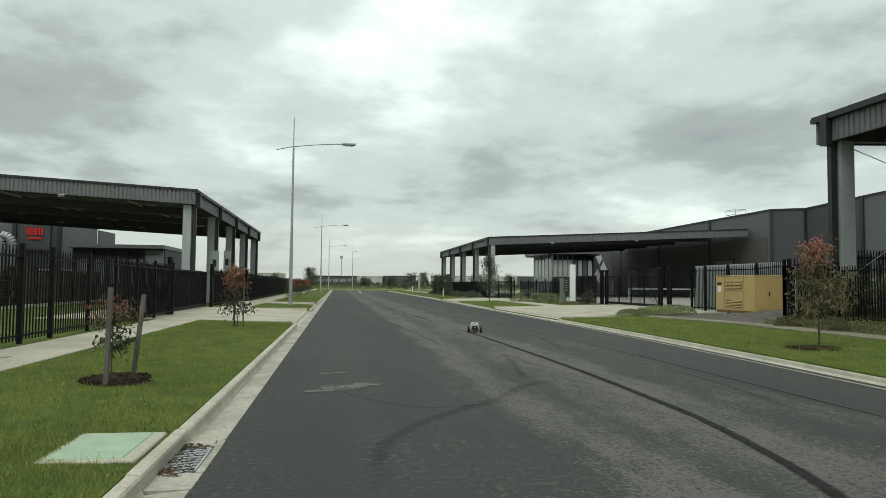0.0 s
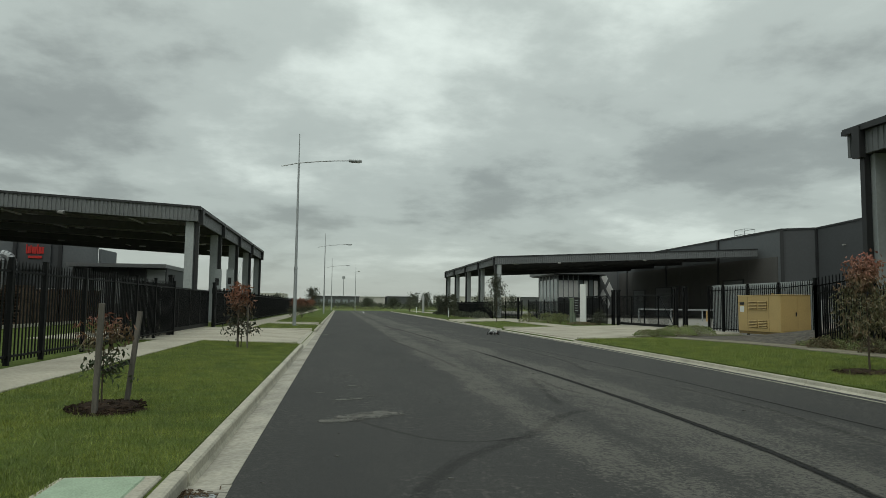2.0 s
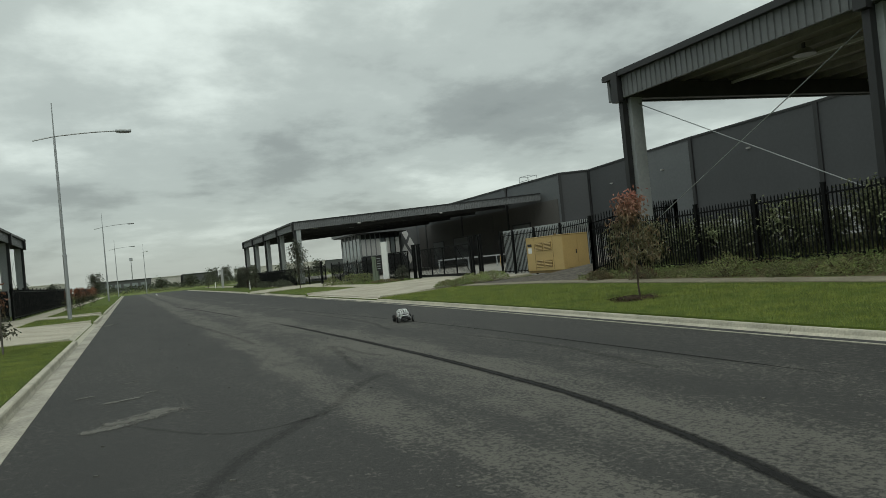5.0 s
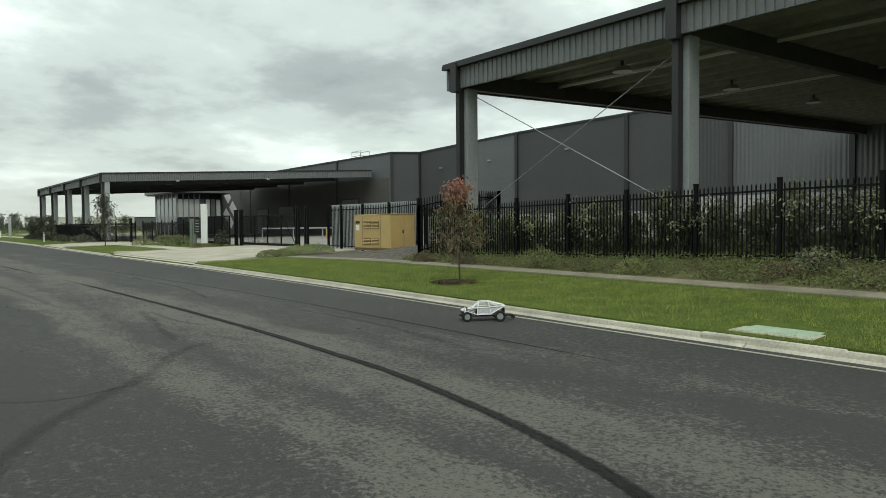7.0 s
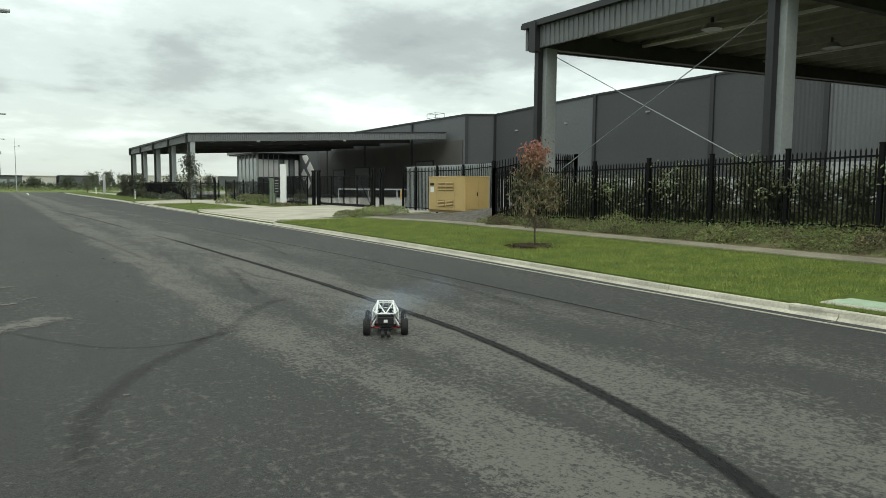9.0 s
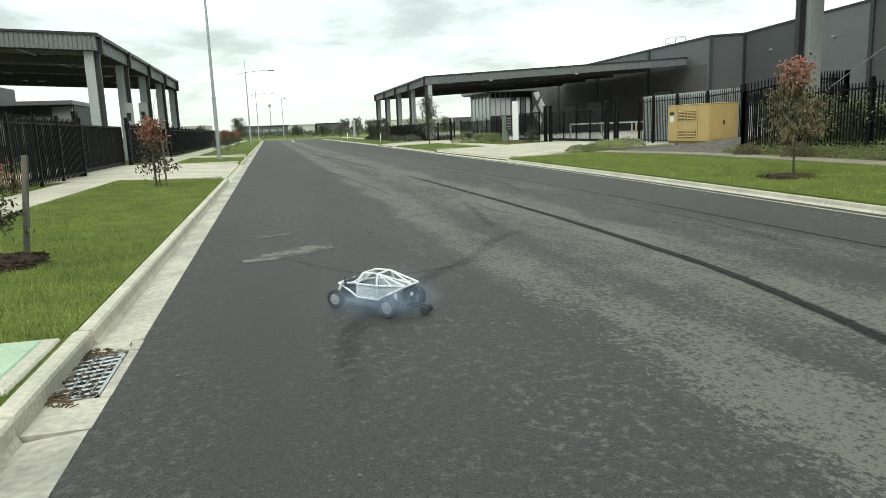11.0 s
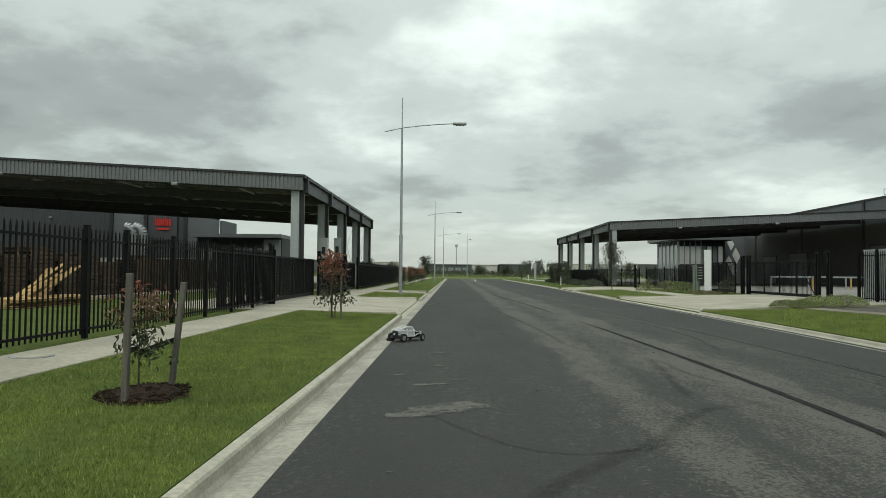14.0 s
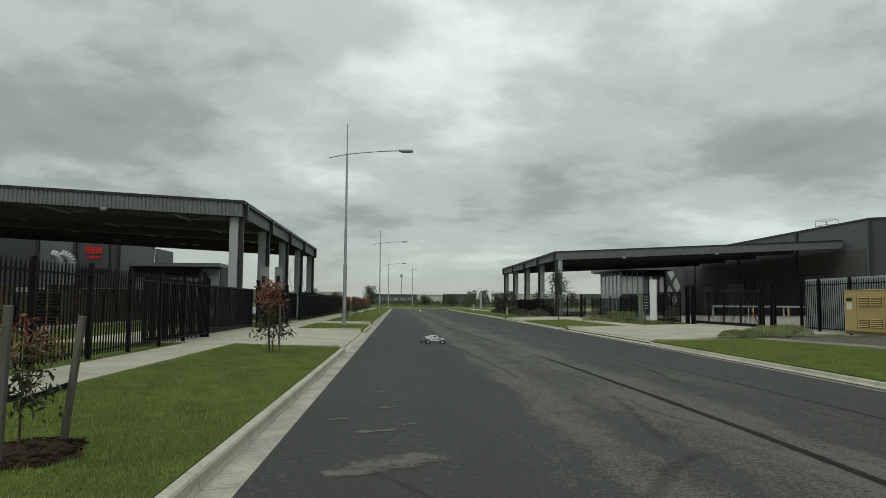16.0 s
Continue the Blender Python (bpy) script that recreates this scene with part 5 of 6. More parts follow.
def build_street_bits():
    s = thing("entrance_sign", "tall white slab sign with small dark lettering panel", "sign", 15.6, 46.0, right_z(15.6, 46), -32)
    part("slab", bevelled(boxes((-0.14, -0.12, 0.0, 0.24, 0.12, 2.62)), 0.01, 1), WHITE, s)
    part("text_panel", boxes((-0.56, -0.05, 0.75, -0.142, 0.05, 1.75)), BLACK, s, "dark lettering panel")
    for i in range(5):
        part("text_bar", boxes((-0.50, -0.056, 0.86 + i * 0.17, -0.27, -0.051, 0.90 + i * 0.17)), COLUMN, s)
    c = thing("power_kiosk", "green steel electrical kiosk beside the sign", "cabinet", 15.15, 46.6, right_z(15.15, 46.6), -30)
    part("body", bevelled(boxes((-0.18, -0.2, 0, 0.18, 0.2, 1.60)), 0.02, 1), CABINET_GREEN, c)
    part("cap", bevelled(boxes((-0.22, -0.24, 1.601, 0.22, 0.24, 1.71)), 0.02, 1), CABINET_GREEN, c)
    part("door_seam", boxes((-0.008, -0.207, 0.1, 0.008, -0.2005, 1.5)), BLACK, c)
    b = thing("marker_post", "short white plastic marker post in grass", "post", 11.4, 76.0, right_z(11.4, 76), group="marker posts")
    part("stake", boxes((-0.05, -0.03, 0, 0.05, 0.03, 0.9)), WHITE, b)
    copy_thing(b, pose(11.9, 112, 0.25))
    t = thing("kerbside_post", "tall pale post beside the far verge", "post", 12.5, 108, 0.25)
    part("stake", boxes((-0.16, -0.1, 0, 0.16, 0.1, 2.6)), PANEL_PALE, t)
    for y, h in ((36.6, 3.0), (41.0, 3.2)):
        q = thing("gate_keypad", "pale post with a gate intercom panel", "post", -6.9, y + 5, 0.22, group="gate keypads")
        part("upright", boxes((-0.2, -0.12, 0, 0.2, 0.12, h)), COLUMN, q)
        part("panel", boxes((-0.1, -0.127, h - 0.9, 0.1, -0.1205, h - 0.5)), BLACK, q)
    bl = thing("bollard", "yellow steel bollard inside the gate", "bollard", 24.0, 50.0, 0.32, group="bollards")
    bm = bmesh.new()
    add_tube(bm, (0, 0, 0), (0, 0, 0.9), 0.06, n=10)
    part("pipe", bm, LUMBER, bl)
    copy_thing(bl, pose(30.5, 57, 0.32))
    r = thing("guard_rail", "pale galvanised barrier rail inside the yard", "railing", 24, 56, 0.32)
    part("rail", boxes((0, 0, 0.9, 14, 0.06, 1.02)), GALV, r)
    for i in range(6):
        part("post", boxes((i * 2.78, 0.062, 0, 0.08 + i * 2.78, 0.14, 1.02)), GALV, r)


# ---- yard goods ----
def build_yard():
    def pallet(parent):
        bm = bmesh.new()
        for i in range(7):
            x = -0.58 + i * 0.17
            add_box(bm, x, -0.6, 0.12, x + 0.11, 0.6, 0.142)
        for x in (-0.56, -0.05, 0.46):
            add_box(bm, x, -0.6, 0.02, x + 0.1, 0.6, 0.119)
        for i in range(3):
            y = -0.6 + i * 0.54
            add_box(bm, -0.58, y, 0, 0.58, y + 0.12, 0.019)
        return to_mesh("pallet", bm, PALLET)
    mesh = pallet(None)
    rnd = random.Random(11)
    base = None
    spots = []
    for row, x in enumerate((-14.6, -16.3)):
        for k in range(14):
            spots.append((x, 24.5 + k * 1.55 + rnd.uniform(-0.1, 0.1), rnd.randint(10, 13)))
    for x, y, n in spots:
        if 33 < y < 35:
            continue
        st = thing("pallet_stack", "tall stack of empty dark timber pallets", "pallets", x, y, 0.24, rnd.uniform(-4, 4), group="pallet stacks")
        for i in range(n):
            part("pallet", mesh, None, st).matrix_basis = pose(rnd.uniform(-0.02, 0.02), rnd.uniform(-0.02, 0.02), i * 0.146, 0, 0, rnd.uniform(-1.5, 1.5))
    pile = thing("timber_pile", "leaning heap of fresh yellow timber offcuts", "timber", -12.8, 25.2, 0.22)
    for i in range(16):
        bm = bmesh.new()
        add_tube(bm, (rnd.uniform(-0.4, 0.4), -1.6 + i * 0.06, 0.05), (rnd.uniform(-0.4, 0.4), 0.4 + i * 0.09, 1.0 + rnd.uniform(-0.2, 0.35)), 0.05, n=4)
        part("plank", bm, LUMBER, pile)
    for i in range(14):
        bm = bmesh.new()
        add_box(bm, rnd.uniform(-0.8, -0.3), -2.2, 0.02 + i * 0.02, rnd.uniform(0.3, 0.8), 2.2 + rnd.uniform(-0.4, 0.4), 0.035 + i * 0.02)
        part("plank", bm, LUMBER, pile)
    slab_ob = tagged(new("yard_edge"), "low pale concrete edge of the yard", "kerb", kind="structure")
    part("kerb_piece", boxes((-13.7, 12, 0.15, -13.5, 46, 0.36)), KERB, slab_ob)


build_fences()
build_right_sheds()
build_left_sheds()
build_lamps()
build_generator()
build_street_bits()
build_yard()


# ---- planting ----
def leaf_cloud(name, centres, length, width, mat, seed, droop=0.3, parent=None, label=""):
    """Many small folded leaves: one diamond of two faces for each centre."""
    rng = np.random.RandomState(seed)
    c = np.asarray(centres, float)
    n = len(c)
    a = rng.uniform(0, 2 * np.pi, n)
    e = rng.uniform(-1.0, 0.7, n) - droop
    d = np.stack([np.cos(a) * np.cos(e), np.sin(a) * np.cos(e), np.sin(e)], 1)
    s = np.cross(d, rng.normal(size=(n, 3)))
    s /= np.linalg.norm(s, axis=1, keepdims=True) + 1e-9
    L = (length * rng.uniform(0.6, 1.3, n))[:, None]
    W = (width * rng.uniform(0.6, 1.3, n))[:, None]
    up = np.cross(s, d) * W * 0.35
    v = np.stack([c, c + d * L * 0.5 + s * W * 0.5 + up, c + d * L, c + d * L * 0.5 - s * W * 0.5 + up], 1).reshape(-1, 3)
    f = []
    for i in range(n):
        b = i * 4
        f += [(b, b + 1, b + 2), (b, b + 2, b + 3)]
    me = bpy.data.meshes.new(name)
    me.from_pydata(v.tolist(), [], f)
    me.materials.append(mat)
    ob = part(name, me, None, parent, label)
    return ob


def tree_parts(parent, height, crown_from, radius, leaves, leaf, mat, seed, trunk_r=0.018, cone=0.5, wood=True, droop=0.4, stems=1):
    """Trunk, limbs and a loose crown; cone: how much it narrows upwards."""
    rnd = random.Random(seed)
    bm = bmesh.new()
    tips = []
    for s in range(stems):
        lean = (rnd.uniform(-0.12, 0.12), rnd.uniform(-0.12, 0.12)) if stems > 1 else (0, 0)
        p = Vector((rnd.uniform(-0.06, 0.06), rnd.uniform(-0.06, 0.06), 0)) if stems > 1 else Vector((0, 0, 0))
        segs = 8
        for i in range(segs):
            q = Vector((p.x + rnd.uniform(-0.02, 0.02) * height * 0.3 + lean[0] * height / segs, p.y + rnd.uniform(-0.02, 0.02) * height * 0.3 + lean[1] * height / segs, height * (i + 1) / segs * 0.96))
            add_tube(bm, p, q, trunk_r * (1 - i / segs * 0.8), trunk_r * (1 - (i + 1) / segs * 0.8), 6, False)
            if q.z > crown_from * 0.9:
                k = (q.z - crown_from) / max(0.01, height - crown_from)
                for _ in range(4):
                    a = rnd.uniform(0, 2 * math.pi)
                    r = radius * max(0.15, 1 - cone * max(0, k)) * rnd.uniform(0.55, 1.05)
                    e = q + Vector((math.cos(a) * r, math.sin(a) * r, r * rnd.uniform(-0.1, 0.6)))
                    m = q.lerp(e, 0.55) + Vector((0, 0, r * 0.12))
                    add_tube(bm, q, m, trunk_r * 0.35, trunk_r * 0.22, 4, False)
                    add_tube(bm, m, e, trunk_r * 0.22, trunk_r * 0.08, 4, False)
                    tips += [q.lerp(m, 0.7), m, m.lerp(e, 0.5), e, e]
            p = q
        tips += [p, p]
    part("trunk", bm, BARK, parent, "thin woody trunk and limbs")
    pts = []
    for _ in range(leaves):
        t = rnd.choice(tips)
        g = radius * 0.16
        pts.append((t.x + rnd.gauss(0, g), t.y + rnd.gauss(0, g), max(0.05, t.z + rnd.gauss(0, g))))
    leaf_cloud("crown", pts, leaf, leaf * 0.36, mat, seed, droop, parent, "loose leafy crown")


def mulch_ring(x, y, z, rx, ry, seed):
    rnd = random.Random(seed)
    bm = bmesh.new()
    n = 22
    c = bm.verts.new((x, y, z + 0.05))
    inner = [bm.verts.new((x + rx * 0.6 * math.cos(i * 2 * math.pi / n), y + ry * 0.6 * math.sin(i * 2 * math.pi / n), z + 0.045 + rnd.uniform(-0.01, 0.015))) for i in range(n)]
    outer = [bm.verts.new((x + rx * rnd.uniform(0.9, 1.12) * math.cos(i * 2 * math.pi / n), y + ry * rnd.uniform(0.9, 1.12) * math.sin(i * 2 * math.pi / n), z - 0.02)) for i in range(n)]
    for i in range(n):
        j = (i + 1) % n
        bm.faces.new((c, inner[i], inner[j]))
        bm.faces.new((inner[i], outer[i], outer[j], inner[j]))
    for _ in range(260):
        a, r = rnd.uniform(0, 2 * math.pi), math.sqrt(rnd.random()) * 1.05
        s = rnd.uniform(0.012, 0.04)
        add_box(bm, -s, -s * 0.3, 0, s, s * 0.3, 0.012, pose(x + rx * r * math.cos(a), y + ry * r * math.sin(a), z + 0.045 * (1 - r * 0.7), rnd.uniform(-25, 25), rnd.uniform(-25, 25), rnd.uniform(0, 180)))
    tagged(part("mulch_ring", bm, MULCH), "dark bark mulch ring round a young tree", "mulch", kind="stuff")


def stake(parent, x, y, h, lean=(0, 0), r=0.027):
    bm = bmesh.new()
    m = Matrix.Translation((x, y, -0.1)) @ Matrix.Rotation(lean[0], 4, "X") @ Matrix.Rotation(lean[1], 4, "Y")
    add_box(bm, -r, -r, 0, r, r, h + 0.1, m)
    part("stake", bevelled(bm, 0.004, 1), TIMBER, parent, "weathered hardwood stake")


def build_trees():
    t = thing("staked_sapling", "young red-tipped sapling tied between two timber stakes", "sapling", -2.87, 10.34, 0.17)
    tree_parts(t, 0.96, 0.30, 0.30, 400, 0.085, LEAF, 3, 0.012, 0.25, droop=0.6)
    stake(t, 0.06, -0.42, 1.17, (0.0, 0.02))
    stake(t, 0.14, 0.42, 1.08, (-0.03, 0.09))
    for a, b in (((0.06, -0.42, 0.46), (0.0, 0.0, 0.44)), ((0.0, 0.0, 0.40), (0.165, 0.42, 0.48))):
        bm = bmesh.new()
        d = Vector(b) - Vector(a)
        add_box(bm, 0, -0.003, -0.025, d.length, 0.003, 0.025, Matrix.Translation(a) @ d.to_track_quat("X", "Z").to_matrix().to_4x4())
        part("tie_strap", bm, BLACK, t, "dark webbing tie")
    mulch_ring(-2.80, 10.32, 0.17, 0.40, 0.52, 1)
    t = thing("staked_sapling", "red-crowned bushy sapling with thin stakes in grass", "sapling", -2.88, 21.5, 0.17)
    tree_parts(t, 1.64, 0.30, 0.46, 760, 0.12, LEAF_RED, 9, 0.014, 0.4, stems=3)
    stake(t, 0.2, -0.1, 1.15, (0, 0), 0.02)
    stake(t, -0.1, 0.2, 1.0, (0, 0), 0.02)
    x, y = 9.77, 13.95
    t = thing("young_tree", "slender young tree with a bronze and pink crown", "tree", x, y, right_z(x, y))
    tree_parts(t, 2.08, 0.72, 0.66, 1900, 0.105, LEAF_BRONZE, 21, 0.022, 0.7, droop=0.8)
    mulch_ring(x, y, right_z(x, y) - 0.01, 0.62, 0.62, 2)
    x, y = 11.7, 54.1
    t = thing("young_tree", "conical dull green young tree on the grass island", "tree", x, y, right_z(x, y))
    tree_parts(t, 3.4, 0.6, 1.25, 1700, 0.17, LEAF_DULL, 31, 0.035, 0.85)
    for i, (x, y, h, r, m) in enumerate(((-3.5, 54.5, 1.5, 0.5, LEAF_RED), (-3.3, 61, 1.6, 0.55, LEAF_RED), (-3.5, 67, 1.3, 0.5, LEAF_RED), (-3.3, 76, 1.7, 0.6, LEAF_RED), (-3.4, 86, 1.6, 0.6, LEAF_RED))):
        t = thing("verge_sapling", "small red-leaved sapling on the verge", "sapling", x, y, 0.18, group="verge saplings")
        tree_parts(t, h, 0.4, r, 350, 0.16, m, 40 + i, 0.015, 0.4, stems=2)
    for i, (x, y, h, r) in enumerate(((12.4, 84, 2.3, 0.7), (12.8, 92, 1.7, 0.7), (13.4, 116, 2.6, 1.2), (12.4, 128, 2.2, 1.2), (11.6, 73, 2.2, 0.6))):
        t = thing("verge_tree", "dark bushy roadside tree beside the far fence", "tree", x, y, 0.25, group="verge trees")
        tree_parts(t, h, 0.5, r, 620, 0.22, LEAF_DULL, 60 + i, 0.04, 0.5, stems=2)
    # clipped round shrubs near the sign, low ground cover by the gravel
    for i, (x, y, r, h, m) in enumerate(((13.9, 48.0, 0.85, 0.95, LEAF_WEED), (14.6, 47.6, 0.8, 0.9, LEAF_WEED), (13.2, 50.6, 0.7, 0.8, LEAF_WEED), (16.0, 44.0, 0.5, 1.2, LEAF_DULL))):
        t = thing("round_shrub", "rounded green shrub in the entrance bed", "shrub", x, y, right_z(x, y), group="entrance shrubs")
        shrub_parts(t, r, r, h, 700, 0.10, m, 80 + i)
    for i, (x, y, rx, ry, h) in enumerate(((12.5, 28.9, 0.85, 0.75, 0.34), (13.6, 29.3, 0.9, 0.8, 0.46), (14.8, 29.9, 0.9, 0.8, 0.5), (15.2, 45.0, 0.9, 1.6, 0.2))):
        t = thing("ground_cover", "low spreading green ground-cover plant", "shrub", x, y, right_z(x, y), group="ground cover")
        shrub_parts(t, rx, ry, h, 2800, 0.055, LEAF_WEED if i < 3 else LEAF_BRONZE, 90 + i)
    for i in range(11):
        y = 67.5 + i * 3.1
        t = thing("fence_shrub", "low dark shrub along the far fence", "shrub", 13.3 + 0.25 * math.sin(i * 2.1), y, 0.26, group="fence shrubs")
        shrub_parts(t, 0.7, 1.3, 0.55 + 0.2 * math.sin(i * 1.7), 420, 0.2, LEAF_DULL, 110 + i)


def shrub_parts(parent, rx, ry, h, leaves, leaf, mat, seed):
    """A low bush: short stems and leaves crowding an uneven dome."""
    rnd = random.Random(seed)
    bm = bmesh.new()
    for _ in range(9):
        a, r = rnd.uniform(0, 6.28), rnd.uniform(0.3, 0.8)
        add_tube(bm, (rnd.uniform(-0.1, 0.1), rnd.uniform(-0.1, 0.1), -0.05), (rx * r * math.cos(a), ry * r * math.sin(a), h * rnd.uniform(0.5, 0.9)), 0.012, 0.004, 4, False)
    part("stem", bm, BARK, parent)
    pts = []
    while len(pts) < leaves:
        a, q = rnd.uniform(0, 6.28), math.sqrt(rnd.random())
        top = h * math.sqrt(max(0.02, 1 - q * q)) * (0.82 + 0.3 * noise.noise((a * 1.3, q * 2, seed)))
        z = top * (1 - rnd.random() ** 2 * 0.75)
        pts.append((rx * q * math.cos(a), ry * q * math.sin(a), max(0.02, z)))
    leaf_cloud("foliage", pts, leaf, leaf * 0.5, mat, seed, 0.0, parent)


def build_hedge():
    rnd = random.Random(77)
    y = -3.2
    i = 0
    while y < 20.2:
        h = rnd.uniform(0.95, 1.38)
        x = 14.05 + rnd.uniform(-0.15, 0.15)
        t = thing("hedge_shrub", "leafy dark green hedge shrub pressing through the fence", "shrub", x, y, right_z(x, y) - 0.05, rnd.uniform(0, 360), group="hedge shrubs")
        pts = []
        bm = bmesh.new()
        for _ in range(16):
            a, r = rnd.uniform(0, 6.28), rnd.uniform(0.1, 0.6)
            e = Vector((r * math.cos(a), r * math.sin(a), h * rnd.uniform(0.6, 1.12)))
            b = Vector((rnd.uniform(-0.12, 0.12), rnd.uniform(-0.12, 0.12), 0))
            add_tube(bm, b, e, 0.012, 0.004, 4, False)
            for _ in range(130):
                k = rnd.random() ** 0.6
                p = b.lerp(e, k)
                pts.append((p.x + rnd.gauss(0, 0.09), p.y + rnd.gauss(0, 0.09), max(0.03, p.z + rnd.gauss(0, 0.07))))
        part("stem", bm, BARK, t)
        leaf_cloud("foliage", pts, 0.092, 0.048, LEAF_HEDGE, 300 + i, 0.2, t)
        y += rnd.uniform(0.7, 0.95)
        i += 1
    for k, (x, y, r, h, m) in enumerate(((12.75, 17.3, 0.32, 0.36, LEAF_BRONZE), (13.0, 14.6, 0.4, 0.5, LEAF_WEED), (12.7, 12.9, 0.24, 0.32, LEAF_WEED), (12.75, 11.6, 0.32, 0.34, LEAF_WEED), (12.9, 8.4, 0.35, 0.26, LEAF_BRONZE),
                                         (13.2, 7.9, 0.4, 0.42, LEAF_HEDGE), (13.1, 4.4, 0.4, 0.35, LEAF_WEED), (12.8, 19.3, 0.3, 0.3, LEAF_BRONZE))):
        t = thing("bank_shrub", "small tufted shrub on the weedy bank", "shrub", x, y, right_z(x, y), group="bank shrubs")
        shrub_parts(t, r * 1.25, r * 1.25, h * 1.2, 700, 0.06, m, 400 + k)
    # creeping weeds and dead stalks over the bank
    for nm, mat, n, lab, sd in (("bank_weeds", LEAF_WEED, 62000, "creeping green weeds over the bark bank", 5), ("dead_stalks", DEBRIS, 7000, "dry brown stalks among the weeds", 6)):
        rng = random.Random(sd)
        pts = []
        while len(pts) < n:
            y = rng.uniform(-2, 20.8)
            d = rng.uniform(4.55, 6.6)
            x = kerb_r(y) + d
            if noise.noise((x * 0.9, y * 0.9, sd)) < (-0.42 if sd == 5 else -0.1):
                continue
            pts.append((x, y, right_z(x, y) + rng.random() ** 2 * 0.16))
        ob = leaf_cloud(nm, pts, 0.062, 0.026, mat, sd, -0.2)
        tagged(ob, lab, "weeds", kind="stuff")


def grass_field(name, label, n, place, hmin, hmax, seed):
    rng = np.random.RandomState(seed)
    base = np.array([place(rng) for _ in range(n)])
    h = rng.uniform(hmin, hmax, n) * np.where(rng.rand(n) < 0.04, 2.2, 1.0)
    a = rng.uniform(0, 2 * np.pi, n)
    w = rng.uniform(0.0022, 0.005, n)
    lean = h[:, None] * rng.normal(0, 0.45, (n, 2))
    dx, dy = np.cos(a) * w, np.sin(a) * w
    v = np.empty((n, 3, 3))
    v[:, 0] = base - np.stack([dx, dy, np.full(n, 0.01)], 1)
    v[:, 1] = base + np.stack([dx, dy, np.full(n, -0.01)], 1)
    v[:, 2] = base + np.stack([lean[:, 0], lean[:, 1], h], 1)
    me = bpy.data.meshes.new(name)
    me.from_pydata(v.reshape(-1, 3).tolist(), [], np.arange(n * 3).reshape(-1, 3).tolist())
    me.materials.append(BLADES)
    tagged(new(name, me), label, "grass", kind="stuff")


def build_grass():
    def near_left(r):
        while True:
            x, y = r.uniform(-4.4, -1.455), 4.0 + 20.4 * r.rand() ** 1.5
            if -2.10 < x < -1.4 and 6.36 < y < 7.20:
                continue
            return x, y, left_z(x)

    def near_right(r):
        while True:
            y = 3.0 + 25 * r.rand() ** 1.2
            d = r.uniform(0.125, 3.33)
            x = kerb_r(y) + d
            if 0.25 < d < 1.08 and 5.7 < y < 6.8:
                continue
            return x, y, right_z(x, y)

    def islands(r):
        k = r.randint(0, 3)
        if k == 0:
            x, y = r.uniform(-4.4, -1.5), r.uniform(36.5, 44.5)
            return x, y, left_z(x)
        if k == 1:
            x, y = r.uniform(-4.4, -1.5), r.uniform(48.5, 70)
            return x, y, left_z(x)
        y = r.uniform(41.4, 55.5)
        x = kerb_r(y) + r.uniform(0.2, 3.3)
        return x, y, right_z(x, y)

    grass_field("verge_grass", "short green mown grass with scattered taller blades", 190000, near_left, 0.012, 0.040, 1)
    grass_field("verge_grass", "bright green uneven grass along the kerb", 130000, near_right, 0.022, 0.060, 2)
    grass_field("island_grass", "short green grass on the islands between driveways", 16000, islands, 0.04, 0.09, 3)


